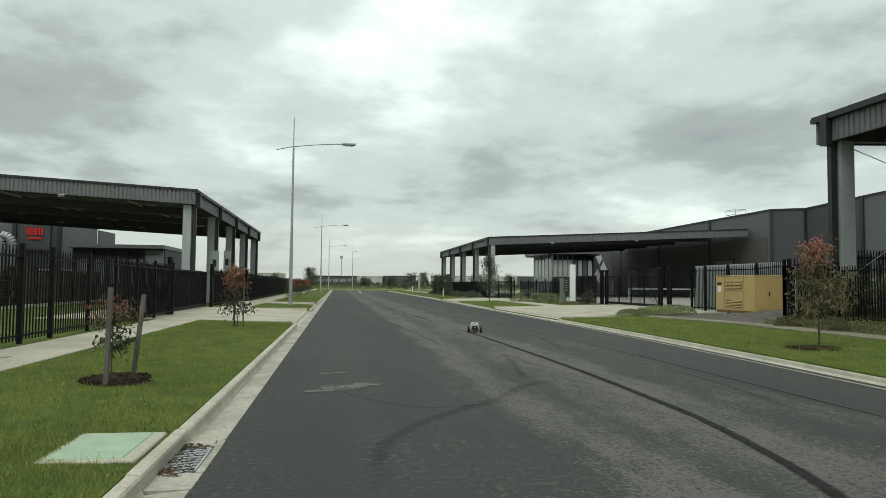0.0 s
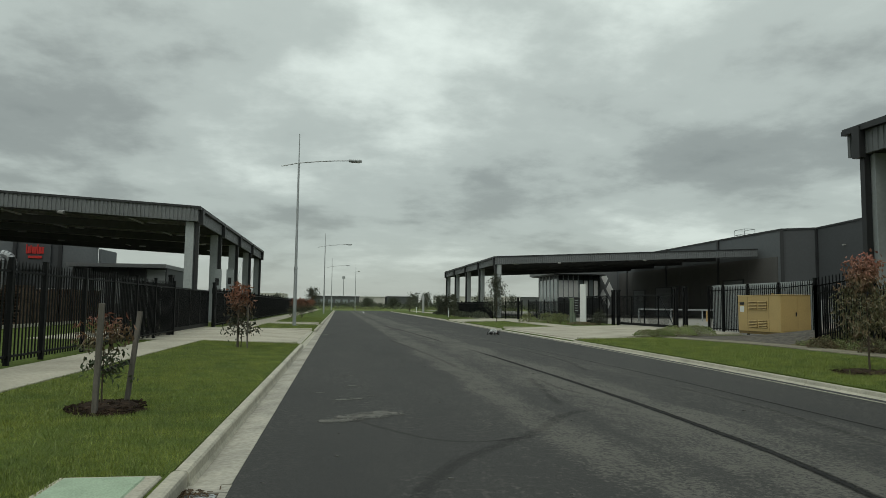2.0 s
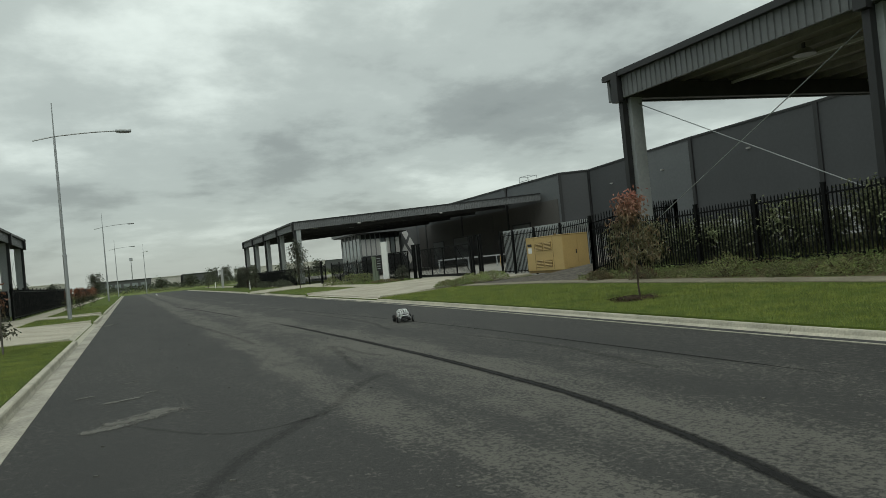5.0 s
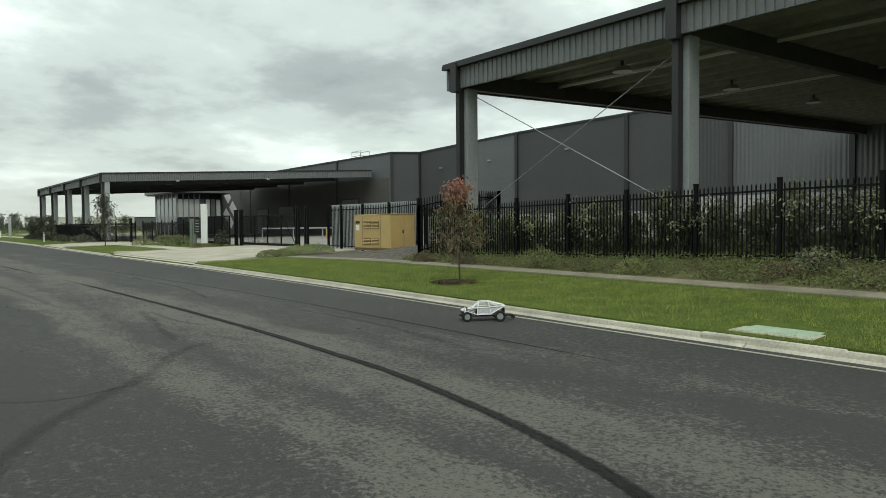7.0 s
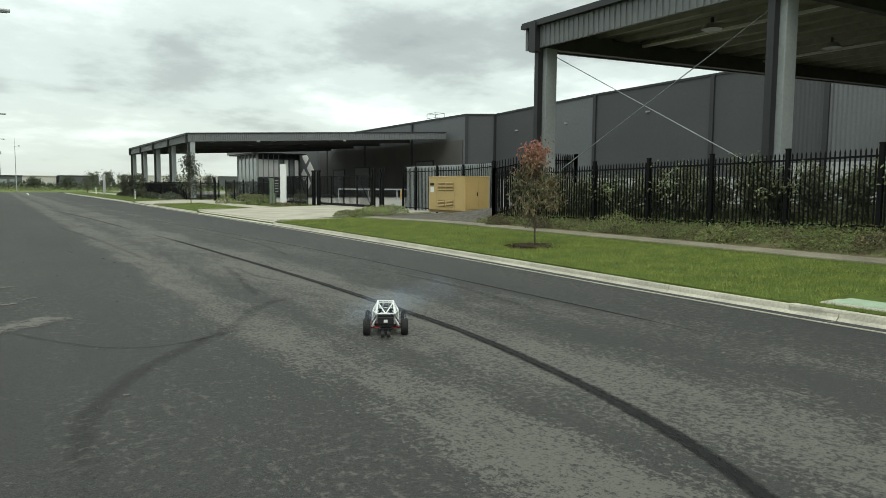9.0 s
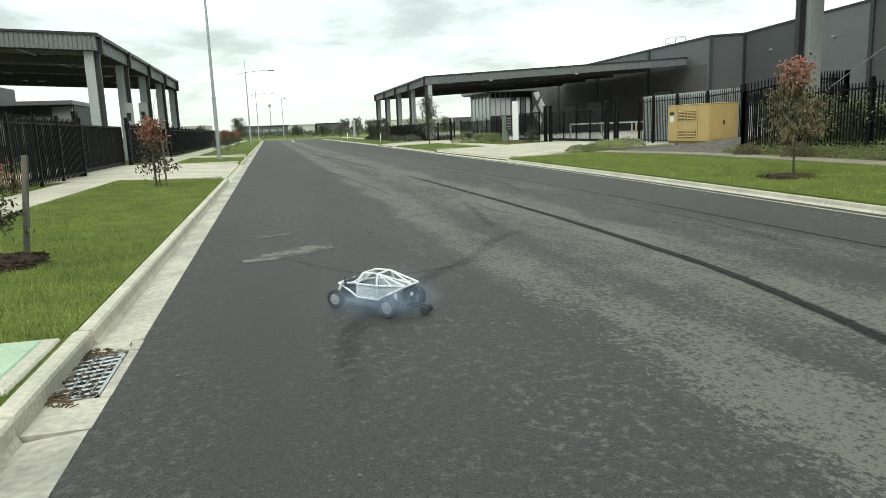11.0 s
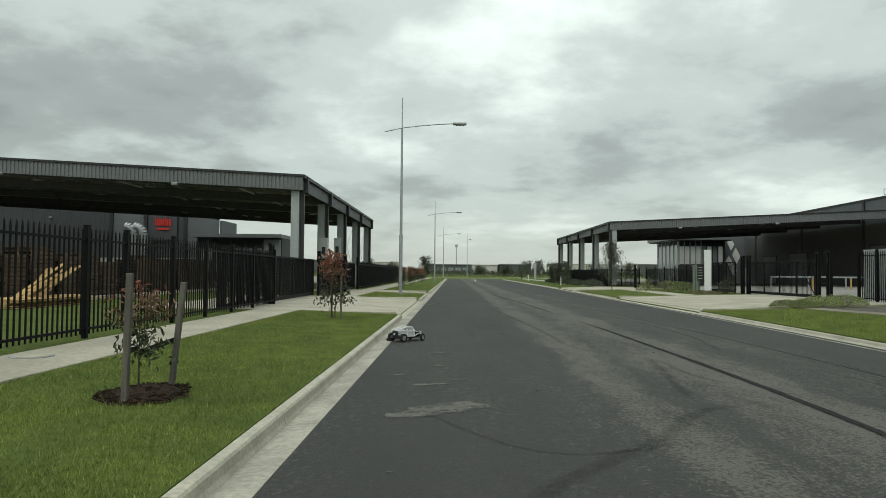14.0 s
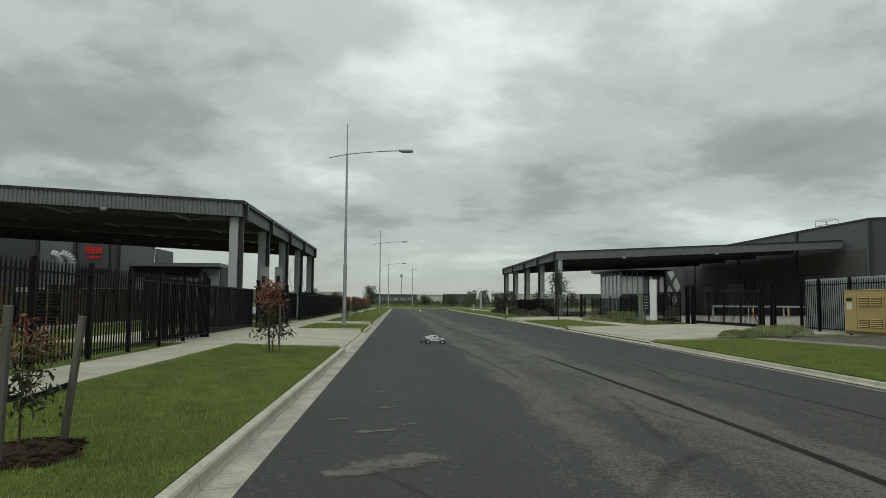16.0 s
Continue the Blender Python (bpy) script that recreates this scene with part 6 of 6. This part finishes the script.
# ---- distance ----
def build_distance():
    def block(label, x0, x1, y, h, mat, depth=30, windows=0):
        b = thing("factory_building", label, "building", x0, y, 0.0, group="distant factories")
        part("wall", boxes((0, 0, 0, x1 - x0, depth, h)), mat, b)
        part("parapet", boxes((-0.3, -0.3, h, x1 - x0 + 0.3, depth + 0.3, h + 0.3)), GUTTER_TRIM if mat is FAR_DARK else FAR_WHITE, b)
        for i in range(windows):
            w = (x1 - x0) / (windows + 0.5)
            part("window", boxes((w * (i + 0.25), -0.1, h * 0.45, w * (i + 0.95), -0.004, h * 0.75)), GLASS, b, "dark strip window")
    block("long low pale factory across the field", -10, 22, 345, 5.2, FAR_WHITE, 30, 0)
    block("dark-fronted office block before the factory", -13, 9, 330, 5.0, FAR_DARK, 12, 6)
    block("grey factory shed on the horizon", 23, 38, 340, 5.4, FAR_DARK, 30, 0)
    block("pale factory shed on the horizon", -60, -28, 360, 6.4, FAR_WHITE, 30, 0)
    block("pale warehouse far along the horizon", 60, 110, 420, 7, FAR_WHITE, 30, 0)
    block("grey warehouse far along the horizon", 120, 190, 480, 8, FAR_DARK, 30, 0)
    block("grey warehouse beyond the fenced yards", -150, -80, 400, 8, FAR_DARK, 30, 0)
    m = thing("radio_mast", "slender radio mast with a small head on the horizon", "mast", 2.0, 390, 0)
    bm = bmesh.new()
    add_tube(bm, (0, 0, 0), (0, 0, 17), 0.3, 0.15, 6)
    part("pole", bm, GALV, m)
    part("head", boxes((-0.8, -0.8, 15.6, 0.8, 0.8, 17)), GALV, m)
    rnd = random.Random(8)
    t = thing("field_tree", "dark rounded tree standing in the field", "tree", -8.0, 205, 0)
    tree_parts(t, 5.4, 1.2, 2.7, 1300, 0.5, LEAF_FAR, 500, 0.16, 0.5, stems=2)
    for i, (x, y, h, r) in enumerate(((26, 250, 5.2, 2.8), (31, 252, 5.6, 2.4), (36, 255, 4.8, 2.8), (-22, 260, 4.4, 3), (48, 240, 4.8, 3.2), (60, 240, 4.6, 3.0), (9, 225, 3, 2.4), (17, 226, 3.2, 2.6), (-30, 255, 5.5, 3))):
        t = thing("field_tree", "distant dark tree on the skyline", "tree", x, y, 0, group="distant trees")
        tree_parts(t, h, 1.0, r, 700, 0.6, LEAF_FAR, 510 + i, 0.14, 0.5, stems=2)
    pts = []
    for _ in range(16000):
        x = rnd.uniform(-160, 190)
        y = rnd.choice((232, 262, 300)) + rnd.gauss(0, 5)
        h = 1.6 + 2.2 * max(0, noise.noise((x * 0.06, y * 0.05, 1))) + 1.4 * max(0, noise.noise((x * 0.25, y * 0.2, 4)))
        pts.append((x, y, rnd.random() ** 0.7 * h))
    tagged(leaf_cloud("far_woods", pts, 0.9, 0.5, LEAF_FAR, 9, 0.0), "belt of scrub and trees across the horizon", "trees", kind="stuff")
    pts = []
    for _ in range(9000):
        x, y = rnd.uniform(-60, 90), 168 + 50 * rnd.random()
        if noise.noise((x * 0.1, y * 0.1, 7)) < 0:
            continue
        pts.append((x, y, rnd.random() * 0.8))
    tagged(leaf_cloud("field_scrub", pts, 0.6, 0.16, LEAF_WEED, 10, -0.6), "tall rough grass and scrub past the road end", "scrub", kind="stuff")


# ---- the radio-controlled buggy ----
def wheel(parent, x, y, r, w, name="wheel"):
    ob = new(name)
    ob.parent = parent
    ob.matrix_basis = pose(x, y, r)
    bm = bmesh.new()
    n = 22
    prof = [(-w / 2 * 0.75, r * 0.60), (-w / 2, r * 0.72), (-w / 2, r * 0.90), (-w / 2 * 0.8, r), (w / 2 * 0.8, r), (w / 2, r * 0.90), (w / 2, r * 0.72), (w / 2 * 0.75, r * 0.60)]
    rings = [[bm.verts.new((px, pr * math.cos(2 * math.pi * i / n), pr * math.sin(2 * math.pi * i / n))) for px, pr in prof] for i in range(n)]
    for i in range(n):
        for k in range(len(prof)):
            j, m = (i + 1) % n, (k + 1) % len(prof)
            bm.faces.new((rings[i][k], rings[j][k], rings[j][m], rings[i][m]))
    for i in range(n):
        for s in (-1, 1):
            add_box(bm, s * w * 0.22 - w * 0.16, -r * 0.07, r * 0.97, s * w * 0.22 + w * 0.16, r * 0.07, r * 1.04, Matrix.Rotation(2 * math.pi * (i + (0.5 if s > 0 else 0)) / n, 4, "X"))
    part("tyre", bm, RUBBER, ob, "knobbed black rubber tyre")
    bm = bmesh.new()
    add_tube(bm, (-w * 0.36, 0, 0), (w * 0.36, 0, 0), r * 0.60, n=18)
    for s in (-1, 1):
        add_tube(bm, (s * w * 0.36, 0, 0), (s * w * 0.48, 0, 0), r * 0.16, r * 0.12, 8)
        for i in range(6):
            add_box(bm, s * w * 0.42 - 0.004, -r * 0.05, 0, s * w * 0.42 + 0.004, r * 0.05, r * 0.58, Matrix.Rotation(2 * math.pi * i / 6, 4, "X"))
    part("rim", bm, RIM, ob, "silver spoked rim")
    return ob


def build_buggy():
    car = thing("rc_buggy", "white-caged large-scale radio-controlled desert buggy with wheelie bar", "toy car", 4.3, 22.7, 0)
    car.scale = (0.92, 0.92, 0.92)
    wheels = [wheel(car, -0.20, 0.275, 0.078, 0.042), wheel(car, 0.20, 0.275, 0.078, 0.042), wheel(car, -0.20, -0.265, 0.086, 0.075), wheel(car, 0.20, -0.265, 0.086, 0.075)]
    part("chassis", bevelled(boxes((-0.075, -0.33, 0.065, 0.075, 0.30, 0.085)), 0.006, 1), BLACK, car)
    part("side_guard", boxes((-0.115, -0.16, 0.07, -0.077, 0.14, 0.10)), BLACK, car)
    part("side_guard", boxes((0.077, -0.16, 0.07, 0.115, 0.14, 0.10)), BLACK, car)
    part("front_bumper", bevelled(boxes((-0.085, 0.345, 0.085, 0.085, 0.40, 0.115)), 0.01, 1), BLACK, car)
    part("front_box", boxes((-0.06, 0.20, 0.086, 0.06, 0.34, 0.14)), BLACK, car)
    part("engine", bevelled(boxes((-0.06, -0.30, 0.09, 0.065, -0.17, 0.19)), 0.008, 1), ALU, car, "finned aluminium engine")
    for i in range(5):
        part("cooling_fin", boxes((-0.055, -0.275, 0.193 + i * 0.008, 0.04, -0.19, 0.196 + i * 0.008)), ALU, car)
    bm = bmesh.new()
    add_tube(bm, (0.09, -0.33, 0.15), (0.09, -0.15, 0.15), 0.024, n=10)
    part("exhaust", bm, ALU, car, "silver exhaust canister")
    part("fuel_tank", bevelled(boxes((-0.06, -0.14, 0.09, 0.06, -0.02, 0.17)), 0.012, 1), MESH_PANEL, car)
    part("driver_tub", bevelled(boxes((-0.05, 0.0, 0.10, 0.05, 0.12, 0.20)), 0.012, 1), BLACK, car)
    part("rear_plate", bevelled(boxes((-0.085, -0.355, 0.13, 0.085, -0.343, 0.205)), 0.004, 1), BLACK, car)
    part("emblem", boxes((-0.02, -0.359, 0.15, 0.02, -0.3555, 0.18)), WHITE, car, "small pale emblem")
    # suspension
    for s in (-1, 1):
        for y, hub in ((0.275, 0.078), (-0.265, 0.086)):
            bm = bmesh.new()
            for dy in (-0.05, 0.05):
                add_tube(bm, (s * 0.055, y + dy, 0.085), (s * 0.165, y, hub - 0.01), 0.007, n=5)
            add_tube(bm, (s * 0.055, y, 0.13), (s * 0.165, y, hub + 0.03), 0.006, n=5)
            part("control_arm", bm, RED_ARM if y < 0 else BLACK, car, "red anodised suspension arm" if y < 0 else "")
            bm = bmesh.new()
            add_tube(bm, (s * 0.145, y + 0.035 * (1 if y > 0 else -1), hub + 0.01), (s * 0.075, y + 0.02, 0.205), 0.013, n=8)
            part("shock_absorber", bm, ALU, car, "silver coil-over damper")
    part("front_shock_tower", boxes((-0.085, 0.262, 0.141, 0.085, 0.274, 0.215)), BLACK, car)
    part("rear_shock_tower", boxes((-0.085, -0.335, 0.10, 0.085, -0.325, 0.225)), BLACK, car)

    # roll cage of white tube
    def tube_path(name, pts, r=0.0085, label=""):
        bm = bmesh.new()
        for a, b in zip(pts, pts[1:]):
            add_tube(bm, a, b, r, n=7)
        part(name, bm, BODY, car, label)

    for s in (-1, 1):
        tube_path("cage_tube", [(s * 0.055, 0.36, 0.175), (s * 0.075, 0.17, 0.205), (s * 0.085, 0.07, 0.305), (s * 0.085, -0.08, 0.315), (s * 0.095, -0.36, 0.245)], label="white roll-cage side tube")
        tube_path("cage_tube", [(s * 0.055, 0.36, 0.175), (s * 0.10, 0.20, 0.135), (s * 0.135, 0.10, 0.105), (s * 0.14, -0.12, 0.11), (s * 0.095, -0.36, 0.245)])
        tube_path("cage_tube", [(s * 0.075, 0.17, 0.205), (s * 0.13, 0.10, 0.215), (s * 0.135, -0.10, 0.225), (s * 0.095, -0.36, 0.245)])
        tube_path("cage_tube", [(s * 0.085, -0.08, 0.315), (s * 0.135, -0.10, 0.225), (s * 0.14, -0.12, 0.11)])
        tube_path("cage_tube", [(s * 0.085, 0.07, 0.305), (s * 0.13, 0.10, 0.215), (s * 0.135, 0.10, 0.105)])
        tube_path("cage_tube", [(s * 0.085, -0.08, 0.315), (s * 0.11, -0.24, 0.235)], 0.007)
        bm = bmesh.new()
        lo = [bm.verts.new((s * x, y, z)) for x, y, z in ((0.130, 0.095, 0.205), (0.132, -0.10, 0.216), (0.097, -0.345, 0.236), (0.137, -0.12, 0.118), (0.133, 0.095, 0.115))]
        hi = [bm.verts.new((v.co.x - s * 0.004, v.co.y, v.co.z)) for v in lo]
        bm.faces.new(lo)
        bm.faces.new(hi[::-1])
        for i in range(5):
            j = (i + 1) % 5
            bm.faces.new((lo[i], lo[j], hi[j], hi[i]))
        part("side_panel", bm, MESH_PANEL, car, "pale flat side panel")
    for pts in (((-0.085, 0.07, 0.305), (0.085, 0.07, 0.305)), ((-0.085, -0.08, 0.315), (0.085, -0.08, 0.315)), ((-0.095, -0.36, 0.245), (0.095, -0.36, 0.245)), ((-0.075, 0.17, 0.205), (0.075, 0.17, 0.205)),
                ((-0.055, 0.36, 0.175), (0.055, 0.36, 0.175)), ((-0.085, -0.08, 0.315), (0.0, -0.36, 0.245)), ((0.085, -0.08, 0.315), (0.0, -0.36, 0.245)), ((-0.03, 0.17, 0.205), (-0.03, 0.07, 0.305)), ((0.03, 0.17, 0.205), (0.03, 0.07, 0.305))):
        tube_path("cage_tube", pts, 0.0075)
    bm = bmesh.new()
    v = [bm.verts.new(p) for p in ((-0.06, 0.185, 0.201), (0.06, 0.185, 0.201), (0.045, 0.31, 0.182), (-0.045, 0.31, 0.182))]
    w = [bm.verts.new((p.co.x, p.co.y, p.co.z - 0.004)) for p in v]
    bm.faces.new(v)
    bm.faces.new(w[::-1])
    for i in range(4):
        j = (i + 1) % 4
        bm.faces.new((v[i], v[j], w[j], w[i]))
    part("bonnet", bm, BODY, car, "white bonnet panel")
    bm = bmesh.new()
    add_tube(bm, (-0.05, 0.30, 0.17), (-0.05, 0.30, 0.24), 0.003, n=5)
    part("aerial", bm, BLACK, car)
    # wheelie bar behind
    bar = part("wheelie_bar", boxes((-0.035, -0.50, 0.068, -0.022, -0.33, 0.088), (0.022, -0.50, 0.068, 0.035, -0.33, 0.088), (-0.0345, -0.43, 0.072, 0.0345, -0.415, 0.084)), BLACK, car, "black wheelie bar")
    for s in (-1, 1):
        bm = bmesh.new()
        add_tube(bm, (s * 0.012, -0.50, 0.055), (s * 0.05, -0.50, 0.055), 0.032, n=12)
        part("small_wheel", bm, RUBBER, bar, "small wheelie-bar roller")
    return car, wheels


def smoke_material():
    m = bpy.data.materials.new("tyre_smoke")
    m.use_nodes = True
    nt = m.node_tree
    N, L = nt.nodes.new, nt.links.new
    b = nt.nodes["Principled BSDF"]
    b.inputs["Base Color"].default_value = (0.38, 0.48, 0.64, 1)
    b.inputs["Roughness"].default_value = 1.0
    b.inputs["Specular IOR Level"].default_value = 0.0
    thick = N("ShaderNodeAttribute")
    thick.attribute_name = "veil"
    co, nz, rng, mul = N("ShaderNodeTexCoord"), N("ShaderNodeTexNoise"), N("ShaderNodeMapRange"), N("ShaderNodeMath")
    nz.inputs["Scale"].default_value, nz.inputs["Detail"].default_value = 7.0, 3
    L(co.outputs["Object"], nz.inputs["Vector"])
    rng.inputs["From Min"].default_value, rng.inputs["From Max"].default_value = 0.35, 0.65
    rng.inputs["To Min"].default_value, rng.inputs["To Max"].default_value = 0.3, 1.15
    L(nz.outputs["Fac"], rng.inputs["Value"])
    mul.operation = "MULTIPLY"
    L(thick.outputs["Fac"], mul.inputs[0])
    L(rng.outputs[0], mul.inputs[1])
    L(mul.outputs[0], b.inputs["Alpha"])
    return m


def build_smoke():
    """Thin wisps that trail behind the spinning rear tyres: soft rounded sheets, denser in their middle."""
    mat = smoke_material()
    out = []
    for i in range(5):
        rng = random.Random(900 + i)
        verts, faces, dens = [], [], []
        for lobe in (0,):
            r = rng.uniform(0.32, 0.38) + 0.05 * i
            p = Vector((rng.uniform(-0.05, 0.05), rng.uniform(-0.08, 0.08), 0.36 * r + 0.02))
            m = Matrix.Translation(p) @ Euler((radians(rng.uniform(55, 75)), rng.uniform(-0.15, 0.15), rng.uniform(-0.4, 0.4))).to_matrix().to_4x4()
            b = len(verts)
            verts.append(p)
            dens.append(0.20 - 0.015 * i)
            for ring, k, d in ((0, 0.3, 0.17), (1, 0.62, 0.085), (2, 1.0, 0.0)):
                for a in range(16):
                    q = r * k * (1 + rng.uniform(-0.15, 0.15))
                    verts.append(m @ Vector((q * math.cos(a * math.pi / 8), 0.38 * q * math.sin(a * math.pi / 8), rng.uniform(-0.06, 0.06) * r)))
                    dens.append(d * (1 - 0.08 * i))
            for a in range(16):
                n = (a + 1) % 16
                faces.append((b, b + 1 + a, b + 1 + n))
                for ring in (0, 1):
                    o = b + 1 + 16 * ring
                    faces.append((o + a, o + 16 + a, o + 16 + n, o + n))
        me = bpy.data.meshes.new("smoke_wisp")
        me.from_pydata([tuple(v) for v in verts], [], faces)
        at = me.attributes.new("veil", "FLOAT", "POINT")
        at.data.foreach_set("value", dens)
        me.materials.append(mat)
        for poly in me.polygons:
            poly.use_smooth = True
        out.append(tagged(part("smoke_wisp", me, None), "thin bluish tyre smoke drifting over asphalt", "smoke", kind="stuff"))
    return out


build_trees()
build_hedge()
build_grass()
build_distance()
buggy, buggy_wheels = build_buggy()
wisps = build_smoke()

# seconds, x, y, heading in degrees (nose along +y at 0)
DRIVE = [
    (0.0, 4.1, 21.77, -8), (0.3, 4.69, 26.2, 76), (0.5, 5.05, 28.48, 135), (0.8, 5.63, 31.23, 174), (1.0, 5.98, 33.04, 179), (1.5, 6.43, 34.4, 239), (1.8, 6.81, 34.61, 204),
    (2.0, 7.07, 34.69, 148), (2.5, 6.84, 33.09, 82), (2.8, 6.35, 33.12, 73), (3.0, 6.05, 32.92, 59), (3.3, 5.6, 31.42, -2), (3.5, 5.24, 30.13, -26), (3.8, 5.22, 28.51, -105),
    (4.0, 5.27, 27.27, -180), (4.3, 5.13, 24.9, -144), (4.5, 5.13, 23.3, -124), (4.8, 5.62, 20.23, -134), (5.0, 5.99, 17.97, -191), (5.2, 6.11, 15.8, -259), (5.7, 5.99, 12.44, -300),
    (6.3, 6.3, 10.5, -330), (6.9, 7.01, 10.21, -312), (7.3, 7.17, 10.07, -288), (7.5, 6.42, 10.1, -220), (7.7, 5.91, 10.02, -148), (7.9, 5.4, 9.54, -97), (8.0, 5.09, 9.27, -51),
    (8.1, 5.03, 9.22, 19), (8.3, 4.82, 9.34, 60), (8.5, 4.54, 9.36, 117), (8.7, 3.87, 8.99, 200), (8.9, 3.42, 8.64, 261), (9.0, 3.23, 8.52, 332), (9.1, 3.13, 8.59, 393),
    (9.3, 2.73, 8.66, 441), (9.4, 2.49, 8.49, 497), (9.5, 2.24, 8.36, 554), (9.7, 1.73, 7.94, 627), (9.9, 1.3, 7.45, 703), (10.1, 1.09, 7.12, 780), (10.3, 0.94, 7.0, 857),
    (10.5, 0.78, 7.12, 933), (10.7, 0.68, 7.33, 1010), (10.9, 0.62, 7.55, 1087), (11.1, 0.67, 7.81, 1163), (11.3, 0.73, 8.07, 1240), (11.5, 0.8, 8.38, 1317), (11.8, 0.89, 8.9, 1432),
    (12.0, 1.22, 10.52, 1496), (12.3, 1.03, 13.01, 1529), (12.5, 0.72, 14.19, 1529), (13.0, -0.13, 15.98, 1536), (13.3, -0.44, 16.48, 1518), (13.5, -0.68, 16.76, 1489), (13.8, -0.74, 17.17, 1444),
    (14.0, -0.73, 17.54, 1394), (14.3, -0.48, 18.79, 1383), (14.5, -0.32, 19.41, 1427), (14.8, -0.21, 21.28, 1489), (15.0, -0.16, 22.53, 1481), (15.25, -0.1, 24.14, 1420), (15.5, 0.02, 25.63, 1360),
    (16.0, 1.39, 28.16, 1352)]
SMOKE = [(0, 0), (8.2, 0), (8.5, 1), (11.4, 1), (11.8, 0.75), (12.0, 0), (16, 0)]      # how far the smoke has risen
NOSE_UP = [(0, 0), (8.9, 0), (9.1, 2), (9.5, 0), (9.7, 5), (10.5, 3), (11.8, 2), (12.0, 7), (12.2, 5), (12.5, 1), (13, 0), (16, 0)]


def drive_at(t):
    t = max(0.0, min(16.0, t))
    x = lerp_table([(r[0], r[1]) for r in DRIVE], t)
    y = lerp_table([(r[0], r[2]) for r in DRIVE], t)
    a = lerp_table([(r[0], r[3]) for r in DRIVE], t)
    return x, y, a


def motions():
    steps = [i / 10 for i in range(161)]
    rows = []
    for t in steps:
        x, y, a = drive_at(t)
        up = lerp_table(NOSE_UP, t)
        lift = pose(0, -0.265, 0.0, up) @ pose(0, 0.265, 0)
        rows.append((t, pose(x, y, 0.001, 0, 0, a) @ lift))
    walk(buggy, rows)
    for k, (ob, (x, y, r)) in enumerate(zip(buggy_wheels, ((-0.20, 0.275, 0.078), (0.20, 0.275, 0.078), (-0.20, -0.265, 0.086), (0.20, -0.265, 0.086)))):
        turn = 38 if k < 2 else 82
        steer = [(t, -22 * math.sin(t * 1.7)) for t in steps]
        walk(ob, [(t, pose(x, y, r) @ pose(0, 0, 0, 0, 0, s if k < 2 else 0) @ pose(0, 0, 0, -turn * 10 * t)) for t, s in steer])
    for i, ob in enumerate(wisps):
        out = []
        for t in steps:
            k = lerp_table(SMOKE, t)
            lag = (0.04 + 0.09 * i) * k
            x, y, a = drive_at(t - lag)
            h = radians(a)
            out.append((t, pose(x + 0.26 * math.sin(h) + 0.05 * i * k, y - 0.26 * math.cos(h) + 0.03 * i * k, 0.9 * (k - 1), 0, 0, 8 * i - 20)))
        walk(ob, out)


motions()
